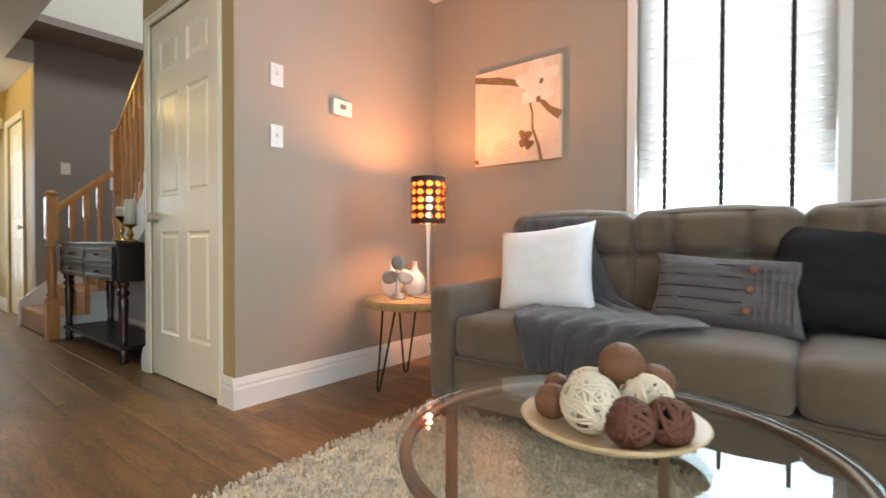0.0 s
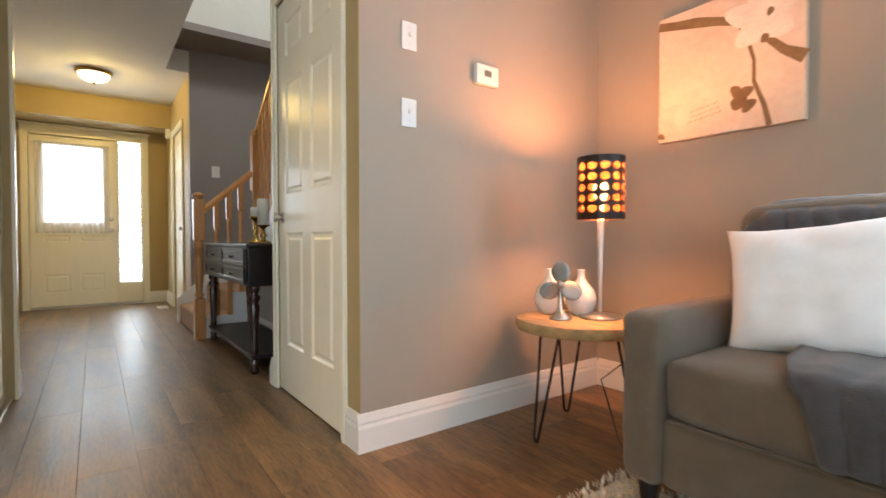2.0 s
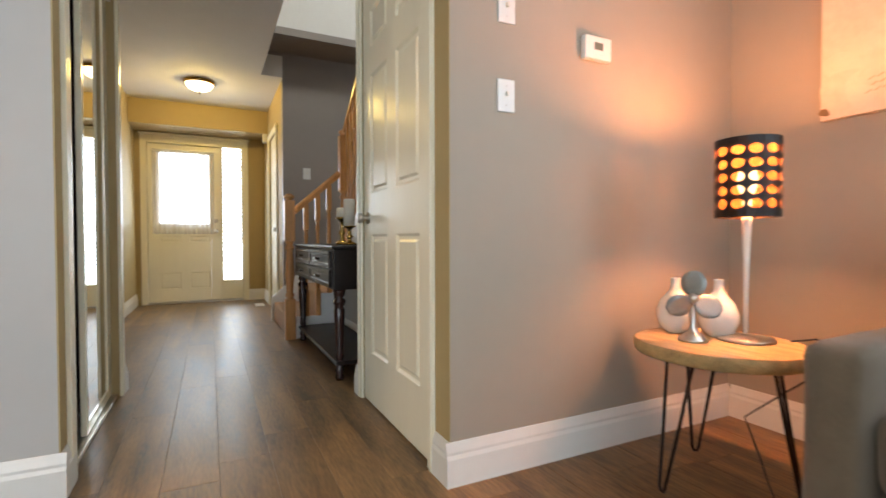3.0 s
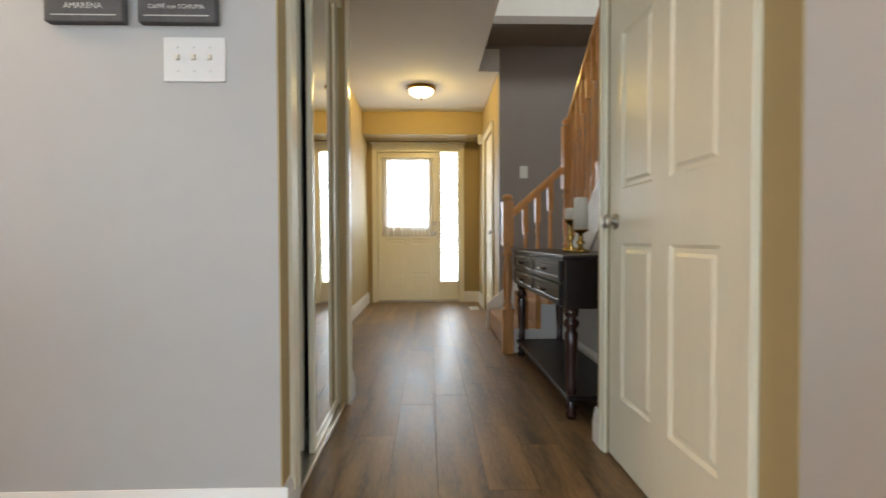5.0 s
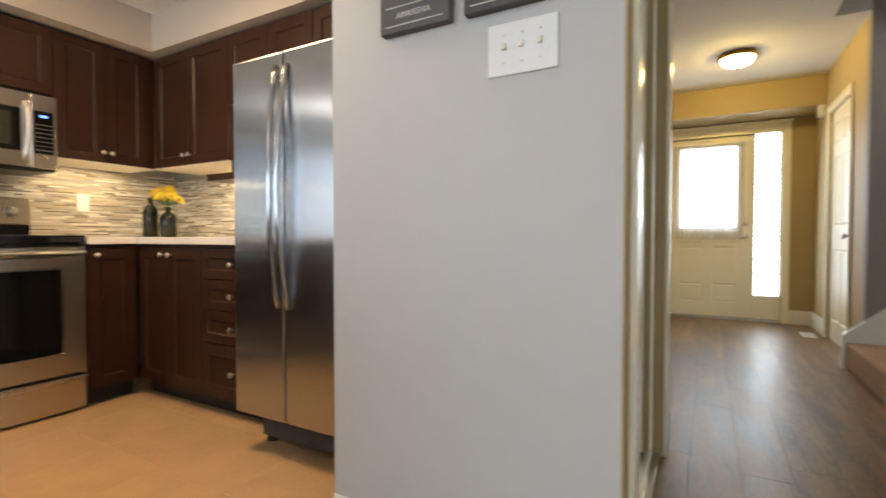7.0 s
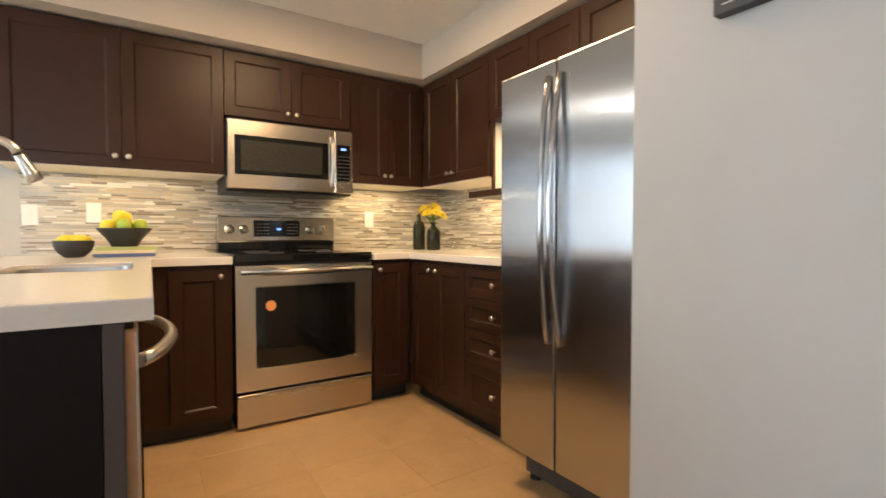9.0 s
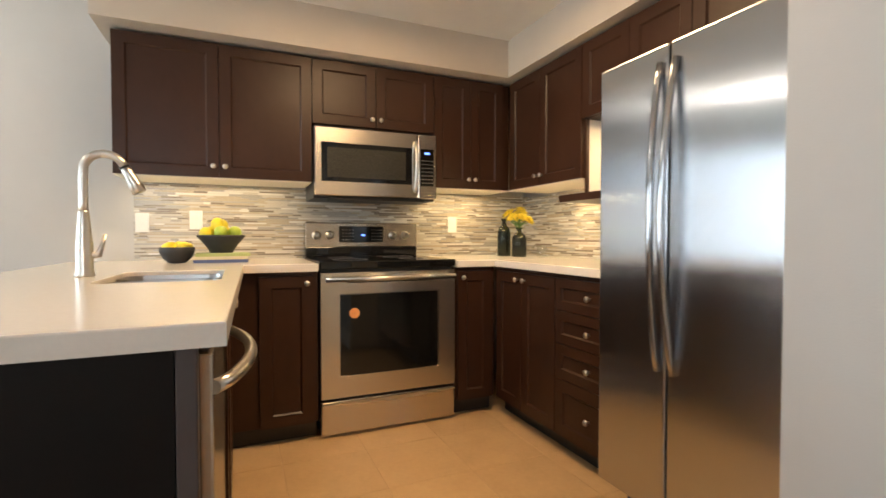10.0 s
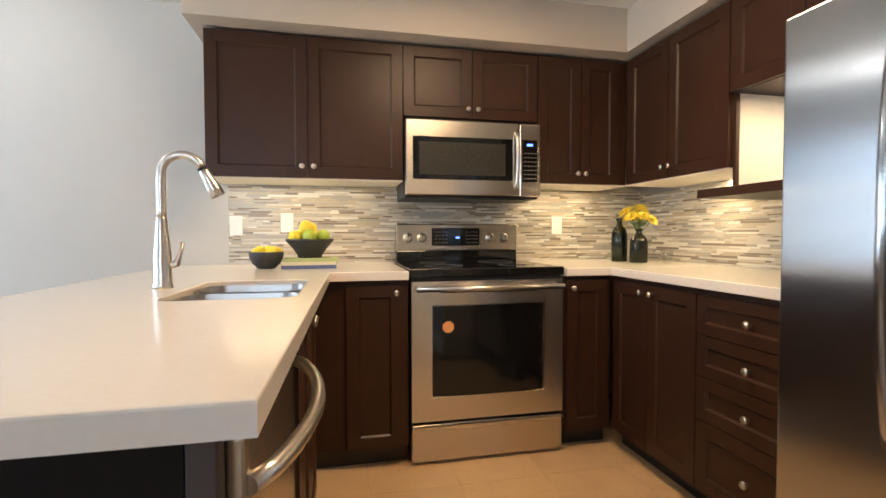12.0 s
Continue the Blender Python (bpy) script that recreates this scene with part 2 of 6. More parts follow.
M = dict(
    wall=mat("taupe_wall_paint", (0.365, 0.312, 0.250), 0.62, var=0.03, scale=1.5, bump=0.10, bscale=260),
    wall_light=mat("grey_wall_paint", (0.485, 0.468, 0.442), 0.6, var=0.03, scale=1.5, bump=0.10, bscale=260),
    soffit=mat("beige_soffit_paint", (0.52, 0.455, 0.375), 0.6, var=0.03, scale=1.5, bump=0.10, bscale=260),
    wall_gold=mat("ochre_wall_paint", (0.42, 0.32, 0.155), 0.6, var=0.04, scale=1.5, bump=0.10, bscale=260),
    wall_dark=mat("purple_grey_wall_paint", (0.285, 0.250, 0.225), 0.65, var=0.04, scale=1.5, bump=0.10, bscale=260),
    ceiling=mat("ceiling_paint", (0.74, 0.72, 0.68), 0.85, var=0.03, scale=4, bump=0.35, bscale=160),
    trim=mat("white_trim_paint", (0.78, 0.76, 0.71), 0.32, var=0.03, scale=3, bump=0.05, bscale=90),
    door=mat("cream_door_paint", (0.87, 0.82, 0.655), 0.28, var=0.03, scale=3, bump=0.08, bscale=70, stretch=(3, 3, 0.4)),
    plank=mat("brown_floor_plank", (0.094, 0.052, 0.021), 0.42, var=0.58, scale=3.4, bump=0.22, bscale=30,
              stretch=(0.55, 3.2, 1), per_object=0.13, second=(0.205, 0.120, 0.052), rvar=0.16, coat=0.04, spec=0.4),
    subfloor=mat("dark_joint", (0.06, 0.038, 0.022), 0.8),
    tile=mat("beige_floor_tile", (0.54, 0.36, 0.19), 0.22, var=0.08, scale=5, per_object=0.04, bump=0.02, rvar=0.06),
    grout=mat("tile_grout", (0.51, 0.34, 0.18), 0.8),
    espresso=mat("espresso_cabinet_wood", (0.032, 0.0125, 0.0064), 0.36, spec=0.25, var=0.12, scale=2.5, stretch=(1, 1, 0.6),
                 bump=0.03, bscale=50, second=(0.039, 0.017, 0.0092)),
    black_wood=mat("black_brown_wood", (0.014, 0.009, 0.0075), 0.42, var=0.3, scale=6, stretch=(0.6, 5, 5), bump=0.05, bscale=60, coat=0.06, spec=0.35),
    oak=mat("honey_oak", (0.56, 0.26, 0.085), 0.34, var=0.28, scale=6, stretch=(5, 5, 0.6), bump=0.08, bscale=60, coat=0.15),
    steel=mat("brushed_steel", (0.60, 0.55, 0.48), 0.26, 1.0, var=0.02, scale=2, aniso=0.6, turn=0.25),
    steel_v=mat("brushed_steel_upright", (0.46, 0.47, 0.49), 0.22, 1.0, var=0.02, scale=2, aniso=1.0, turn=0.0),
    chrome=mat("satin_nickel", (0.60, 0.56, 0.50), 0.28, 1.0, var=0.03),
    brass=mat("antique_brass", (0.42, 0.27, 0.07), 0.25, 1.0, var=0.15, scale=20),
    quartz=mat("white_quartz", (0.74, 0.69, 0.62), 0.19, var=0.03, scale=90, coat=0.2, spec=0.5),
    black_glass=mat("black_glass", (0.006, 0.006, 0.006), 0.06, var=0.1),
    black=mat("black_plastic", (0.012, 0.012, 0.012), 0.4, var=0.2),
    dark_metal=mat("dark_iron", (0.03, 0.022, 0.018), 0.4, 0.8, var=0.2, scale=20),
    mirror=mat("silver_mirror", (0.86, 0.86, 0.85), 0.015, 1.0, var=0.0),
    white=mat("white_plastic", (0.74, 0.73, 0.70), 0.35, var=0.03),
    ceramic=mat("white_glazed_ceramic", (0.76, 0.72, 0.66), 0.16, var=0.04, coat=0.4),
    sofa=mat("taupe_sofa_weave", (0.132, 0.100, 0.065), 0.9, var=0.14, scale=14, bump=0.5, bscale=700, sheen=0.25),
    throw=mat("charcoal_throw", (0.060, 0.057, 0.060), 0.95, var=0.25, scale=20, bump=0.6, bscale=300, sheen=0.3),
    pillow_white=mat("white_cotton", (0.90, 0.90, 0.89), 0.9, var=0.04, scale=8, bump=0.4, bscale=420, sheen=0.2),
    pillow_black=mat("black_cotton", (0.007, 0.007, 0.009), 0.92, var=0.2, scale=8, bump=0.4, bscale=420),
    pillow_grey=mat("grey_ribbed_cotton", (0.125, 0.112, 0.112), 0.92, var=0.2, scale=9, stretch=(0.4, 0.4, 9), bump=0.5, bscale=200, sheen=0.15),
    rug=mat("cream_shag", (0.53, 0.465, 0.36), 0.95, var=0.25, scale=25, island=0.18, second=(0.65, 0.59, 0.48)),
    carpet=mat("beige_pink_carpet", (0.44, 0.29, 0.20), 0.97, var=0.2, scale=40, bump=0.8, bscale=500),
    slab=mat("live_edge_wood", (0.44, 0.24, 0.10), 0.38, var=0.3, scale=7, stretch=(1, 5, 1), bump=0.06, bscale=40, second=(0.60, 0.38, 0.18), coat=0.2),
    bark=mat("pale_bark", (0.40, 0.26, 0.11), 0.8, var=0.35, scale=22, bump=0.8, bscale=60),
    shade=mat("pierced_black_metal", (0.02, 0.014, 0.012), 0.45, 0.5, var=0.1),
    canvas=mat("canvas_cream_pink", (0.68, 0.52, 0.38), 0.85, var=0.10, scale=3, second=(0.76, 0.61, 0.47), bump=0.2, bscale=500),
    paint_brown=mat("canvas_brown_paint", (0.22, 0.135, 0.06), 0.85, var=0.3, scale=12),
    paint_pale=mat("canvas_pale_paint", (0.74, 0.61, 0.48), 0.85, var=0.10, scale=7, second=(0.84, 0.74, 0.62)),
    paint_blush=mat("canvas_blush_paint", (0.74, 0.58, 0.44), 0.85, var=0.08, scale=9),
    paint_pink=mat("canvas_tan_paint", (0.60, 0.38, 0.24), 0.85, var=0.15, scale=12),
    tape=mat("black_ladder_tape", (0.02, 0.02, 0.02), 0.9),
    wax=mat("ivory_wax", (0.74, 0.69, 0.58), 0.5, var=0.04),
    slate=mat("slate_sign_board", (0.075, 0.072, 0.073), 0.7, var=0.25, scale=14),
    chalk=mat("chalk_lettering", (0.62, 0.60, 0.57), 0.8),
    bowl=mat("matte_charcoal_ceramic", (0.030, 0.029, 0.028), 0.55, var=0.15, scale=20),
    lemon=mat("lemon_peel", (0.88, 0.70, 0.04), 0.42, var=0.12, scale=12, bump=0.3, bscale=240),
    lime=mat("green_apple_skin", (0.46, 0.58, 0.06), 0.35, var=0.15, scale=9),
    petal=mat("yellow_petal", (0.88, 0.66, 0.06), 0.6, var=0.25, scale=30, island=0.2),
    leaf=mat("green_leaf", (0.08, 0.16, 0.035), 0.5, var=0.25, scale=12, island=0.3),
    bottle=thin_glass("olive_glass", (0.36, 0.39, 0.31)),
    clear=thin_glass("clear_glass", (0.96, 0.97, 0.97)),
    tint=thin_glass("table_glass", (0.92, 0.95, 0.935)),
    plate=mat("cream_wooden_platter", (0.58, 0.43, 0.23), 0.4, var=0.1, scale=9),
    rattan=mat("pale_rattan", (0.76, 0.67, 0.50), 0.7, var=0.15, scale=20),
    wicker=mat("brown_wicker", (0.135, 0.050, 0.026), 0.7, var=0.3, scale=25),
    mosaic=strip_mosaic("mosaic_strip_tile"),
    end_panel=mat("near_black_end_panel", (0.008, 0.006, 0.005), 0.55, var=0.15, scale=5, spec=0.15, bump=0.03),
    gilt=mat("glossy_cream_enamel", (0.88, 0.82, 0.64), 0.14, var=0.03, coat=0.5),
    melamine=mat("cream_melamine", (0.74, 0.69, 0.58), 0.5, var=0.03),
    outside=glow("bright_daylight", (0.90, 0.95, 1.0), 7.0),
    outside_shade=glow("shaded_daylight", (0.97, 0.98, 1.0), 4.6),
    haze=glow("soft_daylight", (0.86, 0.93, 1.0), 1.0),
    lampglass=glow("lit_frosted_glass", (1.0, 0.82, 0.52), 5.0),
    filament=glow("lit_bulb", (1.0, 0.72, 0.36), 20.0),
    blue=glow("blue_clock_digits", (0.12, 0.25, 1.0), 3.0),
    sticker=mat("orange_sticker", (0.78, 0.34, 0.12), 0.5),
    paper_a=mat("green_book_cloth", (0.40, 0.46, 0.18), 0.6, var=0.1),
    paper_b=mat("cream_book_cloth", (0.66, 0.58, 0.40), 0.6, var=0.1),
    paper_c=mat("blue_book_cloth", (0.10, 0.13, 0.25), 0.6, var=0.1),
    wood_button=mat("brown_button", (0.22, 0.09, 0.04), 0.5),
)


# ---------------------------------------------------------------- building helpers
def bm_new():
    return bmesh.new()


def box(bm, lo, hi, bev=0.0, seg=2):
    """A block between two corners, with rounded edges."""
    r = bmesh.ops.create_cube(bm, size=1.0)
    c = [(a + b) / 2 for a, b in zip(lo, hi)]
    s = [abs(b - a) for a, b in zip(lo, hi)]
    for v in r["verts"]:
        v.co = Vector((v.co.x * s[0] + c[0], v.co.y * s[1] + c[1], v.co.z * s[2] + c[2]))
    if bev:
        edges = list({e for v in r["verts"] for e in v.link_edges})
        bmesh.ops.bevel(bm, geom=edges, offset=min(bev, min(s) * 0.45), segments=seg, affect="EDGES", profile=0.5)
    return bm


def boxed(lo, hi, bev=0.0, seg=2):
    return box(bm_new(), lo, hi, bev, seg)


def lathe(bm, profile, at=(0, 0, 0), seg=24, m=None):
    """Turns a profile of (radius, height) round the z axis."""
    rings = []
    for r, z in profile:
        ring = []
        for i in range(seg):
            a = 2 * math.pi * i / seg
            p = Vector((r * math.cos(a), r * math.sin(a), z))
            p = (m @ p) if m else p
            ring.append(bm.verts.new(p + Vector(at)))
        rings.append(ring)
    for a, b in zip(rings, rings[1:]):
        for i in range(seg):
            j = (i + 1) % seg
            f = bm.faces.new((a[i], a[j], b[j], b[i]))
            f.smooth = True
    for ring, flip in ((rings[0], True), (rings[-1], False)):
        bm.faces.new(ring[::-1] if flip else ring)
    return bm


def tube(bm, pts, r, seg=8, closed=False):
    """A round bar along a line of points; r may be one radius or one for each point."""
    pts = [Vector(p) for p in pts]
    n = len(pts)
    rad = r if isinstance(r, (list, tuple)) else [r] * n
    rings, up = [], None
    for i, p in enumerate(pts):
        a = pts[(i - 1) % n] if closed or i else p
        b = pts[(i + 1) % n] if closed or i < n - 1 else p
        d = (b - a).normalized()
        if up is None:
            up = d.orthogonal().normalized()
        up = (up - d * up.dot(d)).normalized()
        side = d.cross(up)
        rings.append([bm.verts.new(p + rad[i] * (math.cos(2 * math.pi * k / seg) * up + math.sin(2 * math.pi * k / seg) * side)) for k in range(seg)])
    pairs = list(zip(rings, rings[1:])) + ([(rings[-1], rings[0])] if closed else [])
    for a, b in pairs:
        for k in range(seg):
            j = (k + 1) % seg
            f = bm.faces.new((a[k], a[j], b[j], b[k]))
            f.smooth = True
    if not closed:
        bm.faces.new(rings[0][::-1])
        bm.faces.new(rings[-1])
    return bm


def prism(bm, outline, axis, a, b):
    """Pushes a flat outline of (u, v) points along an axis from a to b."""
    def at(u, v, w):
        return {"x": (w, u, v), "y": (u, w, v), "z": (u, v, w)}[axis]
    lo = [bm.verts.new(at(u, v, a)) for u, v in outline]
    hi = [bm.verts.new(at(u, v, b)) for u, v in outline]
    n = len(outline)
    for i in range(n):
        j = (i + 1) % n
        bm.faces.new((lo[i], lo[j], hi[j], hi[i]))
    bm.faces.new(lo[::-1])
    bm.faces.new(hi)
    return bm


def ball(bm, at, r, sub=2, squash=(1, 1, 1)):
    v = bmesh.ops.create_icosphere(bm, subdivisions=sub, radius=r)["verts"]
    for p in v:
        p.co = Vector((p.co.x * squash[0], p.co.y * squash[1], p.co.z * squash[2])) + Vector(at)
    for f in {f for p in v for f in p.link_faces}:
        f.smooth = True
    return bm


def to_mesh(name, bm, material):
    bmesh.ops.recalc_face_normals(bm, faces=bm.faces)
    me = bpy.data.meshes.new(name)
    bm.to_mesh(me)
    bm.free()
    me.materials.append(material)
    return me


def thing(name, m, label, category, group="", kind=""):
    """An empty at a thing's base; its parts are built round it."""
    ob = new(name)
    ob.empty_display_size = 0.1
    ob.matrix_world = m if isinstance(m, Matrix) else pose(*m)
    return tagged(ob, label, category, group, kind)


def part(name, bm, material, parent, label=""):
    ob = new(name, to_mesh(name, bm, material))
    ob.parent = parent
    return tagged(ob, label) if label else ob


def structure(name, bm, material, label, category):
    return tagged(new(name, to_mesh(name, bm, material)), label, category, kind="structure")


def solo(name, bm, material, label, category, m=None, group="", kind=""):
    ob = new(name, to_mesh(name, bm, material))
    if m is not None:
        ob.matrix_world = m if isinstance(m, Matrix) else pose(*m)
    return tagged(ob, label, category, group, kind)

# ---------------------------------------------------------------- the shell
CEIL, KCEIL = 2.53, 2.43


def blocks(*pairs):
    bm = bm_new()
    for lo, hi in pairs:
        box(bm, lo, hi)
    return bm


structure("floor", blocks(((-7.2, 1.70, -0.12), (3.3, 5.5, -0.012))), M["subfloor"], "dark brown wood plank floor of hall and living room", "floor")
structure("kitchen_floor", blocks(((-3.1, -1.0, -0.12), (3.3, 1.70, -0.0022))), M["grout"], "beige ceramic tile floor of the kitchen", "floor")
# living room
structure("wall_thermostat", blocks(((-1.389, 3.8635, 0), (-1.334, 5.36, CEIL))), M["wall"], "taupe painted wall with switches and thermostat", "wall")
structure("wall_window", blocks(((-1.454, 5.36, 0), (0.075, 5.50, CEIL)), ((0.075, 5.36, 0), (0.925, 5.50, 0.92)),
                                ((0.075, 5.36, 2.28), (0.925, 5.50, CEIL)), ((0.925, 5.36, 0), (3.3, 5.50, CEIL))),
          M["wall"], "taupe painted wall with a blind-covered window", "wall")
structure("wall_east", blocks(((3.2, -1.0, 0), (3.3, -0.55, CEIL)), ((3.2, -0.55, 2.1), (3.3, 1.75, CEIL)), ((3.2, 1.75, 0), (3.3, 2.95, CEIL)), ((3.2, 2.95, 0), (3.3, 4.55, 0.88)), ((3.2, 2.95, 2.12), (3.3, 4.55, CEIL)), ((3.2, 4.55, 0), (3.3, 5.36, CEIL))),
          M["wall"], "taupe painted wall round a glazed patio door", "wall")
structure("ceiling", blocks(((-1.454, 1.86, CEIL), (3.3, 5.5, CEIL + 0.1)), ((-7.2, 1.86, CEIL), (-1.454, 3.62, CEIL + 0.22)),
                            ((-7.2, 3.62, CEIL), (-5.10, 3.829, CEIL + 0.22)), ((-7.2, 3.829, CEIL), (-5.2, 5.5, CEIL + 0.22)), ((-2.45, 3.62, CEIL), (-1.454, 5.5, CEIL + 0.22))),
          M["ceiling"], "off-white stippled ceiling of hall and living room", "ceiling")
structure("ceiling_kitchen", blocks(((-3.1, -1.0, KCEIL), (3.3, 1.86, KCEIL + 0.2))), M["ceiling"], "off-white kitchen ceiling", "ceiling")
# closet block beside the hall
structure("wall_closet", blocks(((-2.45, 3.86, 0), (-2.345, 3.96, CEIL)), ((-2.345, 3.86, 2.12), (-1.48, 3.96, CEIL)), ((-1.48, 3.86, 0), (-1.39, 3.96, CEIL)), ((-1.39, 3.86, 0), (-1.3345, 3.863, CEIL)), ((-1.454, 3.97, 0), (-1.39, 4.5, CEIL)),
                                ((-2.45, 3.96, 0), (-2.37, 5.36, CEIL + 1.6)), ((-2.37, 4.5, 0), (-1.454, 4.6, CEIL))),
          M["wall_gold"], "ochre wall round the hall closet door", "wall")
# hall
structure("wall_kitchen_end", blocks(((-3.07, 1.845, 0), (-1.83, 2.30, CEIL)), ((-1.97, 2.30, 0), (-1.83, 2.685, CEIL))),
          M["wall_light"], "pale grey painted wall end with light switches and signs", "wall")
structure("wall_closet_side", blocks(((-1.97, 2.685, 0), (-1.83, 2.69, CEIL)), ((-2.95, 2.30, 2.14), (-1.97, 2.69, CEIL)), ((-3.07, 2.30, 0), (-2.95, 2.69, CEIL))),
          M["wall_gold"], "ochre hall wall round the mirrored closet", "wall")
structure("wall_hall_south", blocks(((-7.2, 2.16, 0), (-3.07, 2.28, CEIL)), ((-3.09, 2.28, 0), (-3.07, 2.69, CEIL))),
          M["wall_gold"], "ochre painted hall wall", "wall")
structure("wall_front", blocks(((-7.2, 2.28, 0), (-7.06, 2.34, CEIL)), ((-7.2, 2.34, 2.19), (-7.06, 3.57, CEIL)), ((-7.2, 3.57, 0), (-7.06, 3.86, CEIL))),
          M["wall_gold"], "ochre wall round the front door", "wall")
structure("wall_entry_bulkhead", blocks(((-7.06, 2.28, 2.24), (-6.58, 3.83, CEIL))), M["wall_gold"], "ochre bulkhead above the front door", "wall")
structure("wall_powder_room", blocks(((-7.06, 3.83, 0), (-6.36, 3.93, CEIL)), ((-6.36, 3.83, 2.10), (-5.60, 3.93, CEIL)), ((-5.60, 3.83, 0), (-5.22, 3.93, CEIL))),
          M["wall_gold"], "ochre hall wall with a side door", "wall")
structure("wall_stair_end", blocks(((-5.30, 3.93, 0), (-5.12, 5.36, 4.6)), ((-5.22, 3.83, 0), (-5.12, 3.93, 4.6)), ((-5.30, 3.62, CEIL + 0.22), (-5.12, 3.83, 4.6))),
          M["wall_dark"], "purple-grey painted stairwell wall", "wall")
structure("wall_stair_back", blocks(((-5.30, 5.36, 0), (-1.454, 5.50, 4.6))), M["wall_dark"], "purple-grey painted back wall of the stairs", "wall")
structure("wall_stair_upper", blocks(((-5.12, 3.62, 2.79), (-4.64, 5.36, 2.86))), M["wall_dark"], "purple-grey soffit above the stairs", "wall")
structure("wall_upstairs", blocks(((-4.72, 3.62, 2.86), (-4.64, 5.36, 4.6)), ((-5.12, 3.52, CEIL + 0.22), (-1.30, 3.62, 4.6)), ((-1.454, 3.62, CEIL + 0.22), (-1.30, 5.36, 4.6))),
          M["ceiling"], "white painted upper stairwell walls", "wall")
structure("ceiling_upstairs", blocks(((-5.3, 3.5, 4.6), (-1.3, 5.5, 4.7))), M["ceiling"], "white upper stairwell ceiling", "ceiling")
# kitchen
structure("wall_range", blocks(((-3.1, -1.0, 0), (1.2, -0.87, KCEIL)), ((1.2, -1.0, 0), (2.7, -0.87, 0.72)), ((1.2, -1.0, 2.10), (2.7, -0.87, KCEIL)), ((2.7, -1.0, 0), (3.2, -0.87, KCEIL))), M["wall_light"], "pale grey kitchen wall behind the range", "wall")
structure("wall_fridge", blocks(((-3.1, -0.87, 0), (-2.98, 1.845, KCEIL))), M["wall_light"], "pale kitchen wall behind the fridge", "wall")
structure("wall_soffit", blocks(((-2.98, -0.87, 2.18), (-0.18, -0.40, KCEIL)), ((-2.98, -0.40, 2.18), (-2.555, 1.845, KCEIL))),
          M["soffit"], "beige painted soffit above the wall cabinets", "wall")


# trim: moulded baseboards, butted end to end
def baseboard(p, q, normal, label="white moulded baseboard"):
    """A moulded board from p to q along a wall whose face looks along normal."""
    p, q, n = Vector((*p, 0)), Vector((*q, 0)), Vector((*normal, 0))
    prof = [(0.0, 0.0), (0.017, 0.0), (0.017, 0.095), (0.012, 0.108), (0.013, 0.118), (0.008, 0.135), (0.004, 0.150), (0.0, 0.150)]
    bm = bm_new()
    ends = [[bm.verts.new(e + n * d + Vector((0, 0, h))) for d, h in prof] for e in (p, q)]
    k = len(prof)
    for i in range(k):
        bm.faces.new((ends[0][i], ends[0][(i + 1) % k], ends[1][(i + 1) % k], ends[1][i]))
    bm.faces.new(ends[0][::-1])
    bm.faces.new(ends[1])
    return structure("baseboard", bm, M["trim"], label, "baseboard")


baseboard((-1.334, 3.843), (-1.334, 5.36), (1, 0))
baseboard((-1.317, 5.36), (3.2, 5.36), (0, -1))
baseboard((-1.444, 3.86), (-1.334, 3.86), (0, -1))
baseboard((-2.467, 3.86), (-2.384, 3.86), (0, -1))
baseboard((-2.45, 3.86), (-2.45, 4.20), (-1, 0))
baseboard((-1.83, 1.845), (-1.83, 2.707), (1, 0))
baseboard((-1.955, 2.69), (-1.83, 2.69), (0, 1))
baseboard((-3.107, 2.69), (-3.015, 2.69), (0, 1))
baseboard((-7.06, 2.28), (-3.09, 2.28), (0, 1))
baseboard((-7.06, 3.57), (-7.06, 3.83), (1, 0))
baseboard((-7.06, 3.83), (-6.42, 3.83), (0, -1))
baseboard((-5.54, 3.83), (-5.12, 3.83), (0, -1))
baseboard((-4.06, 4.20), (-2.467, 4.20), (0, -1))
baseboard((-0.0, -0.87), (3.2, -0.87), (0, 1))


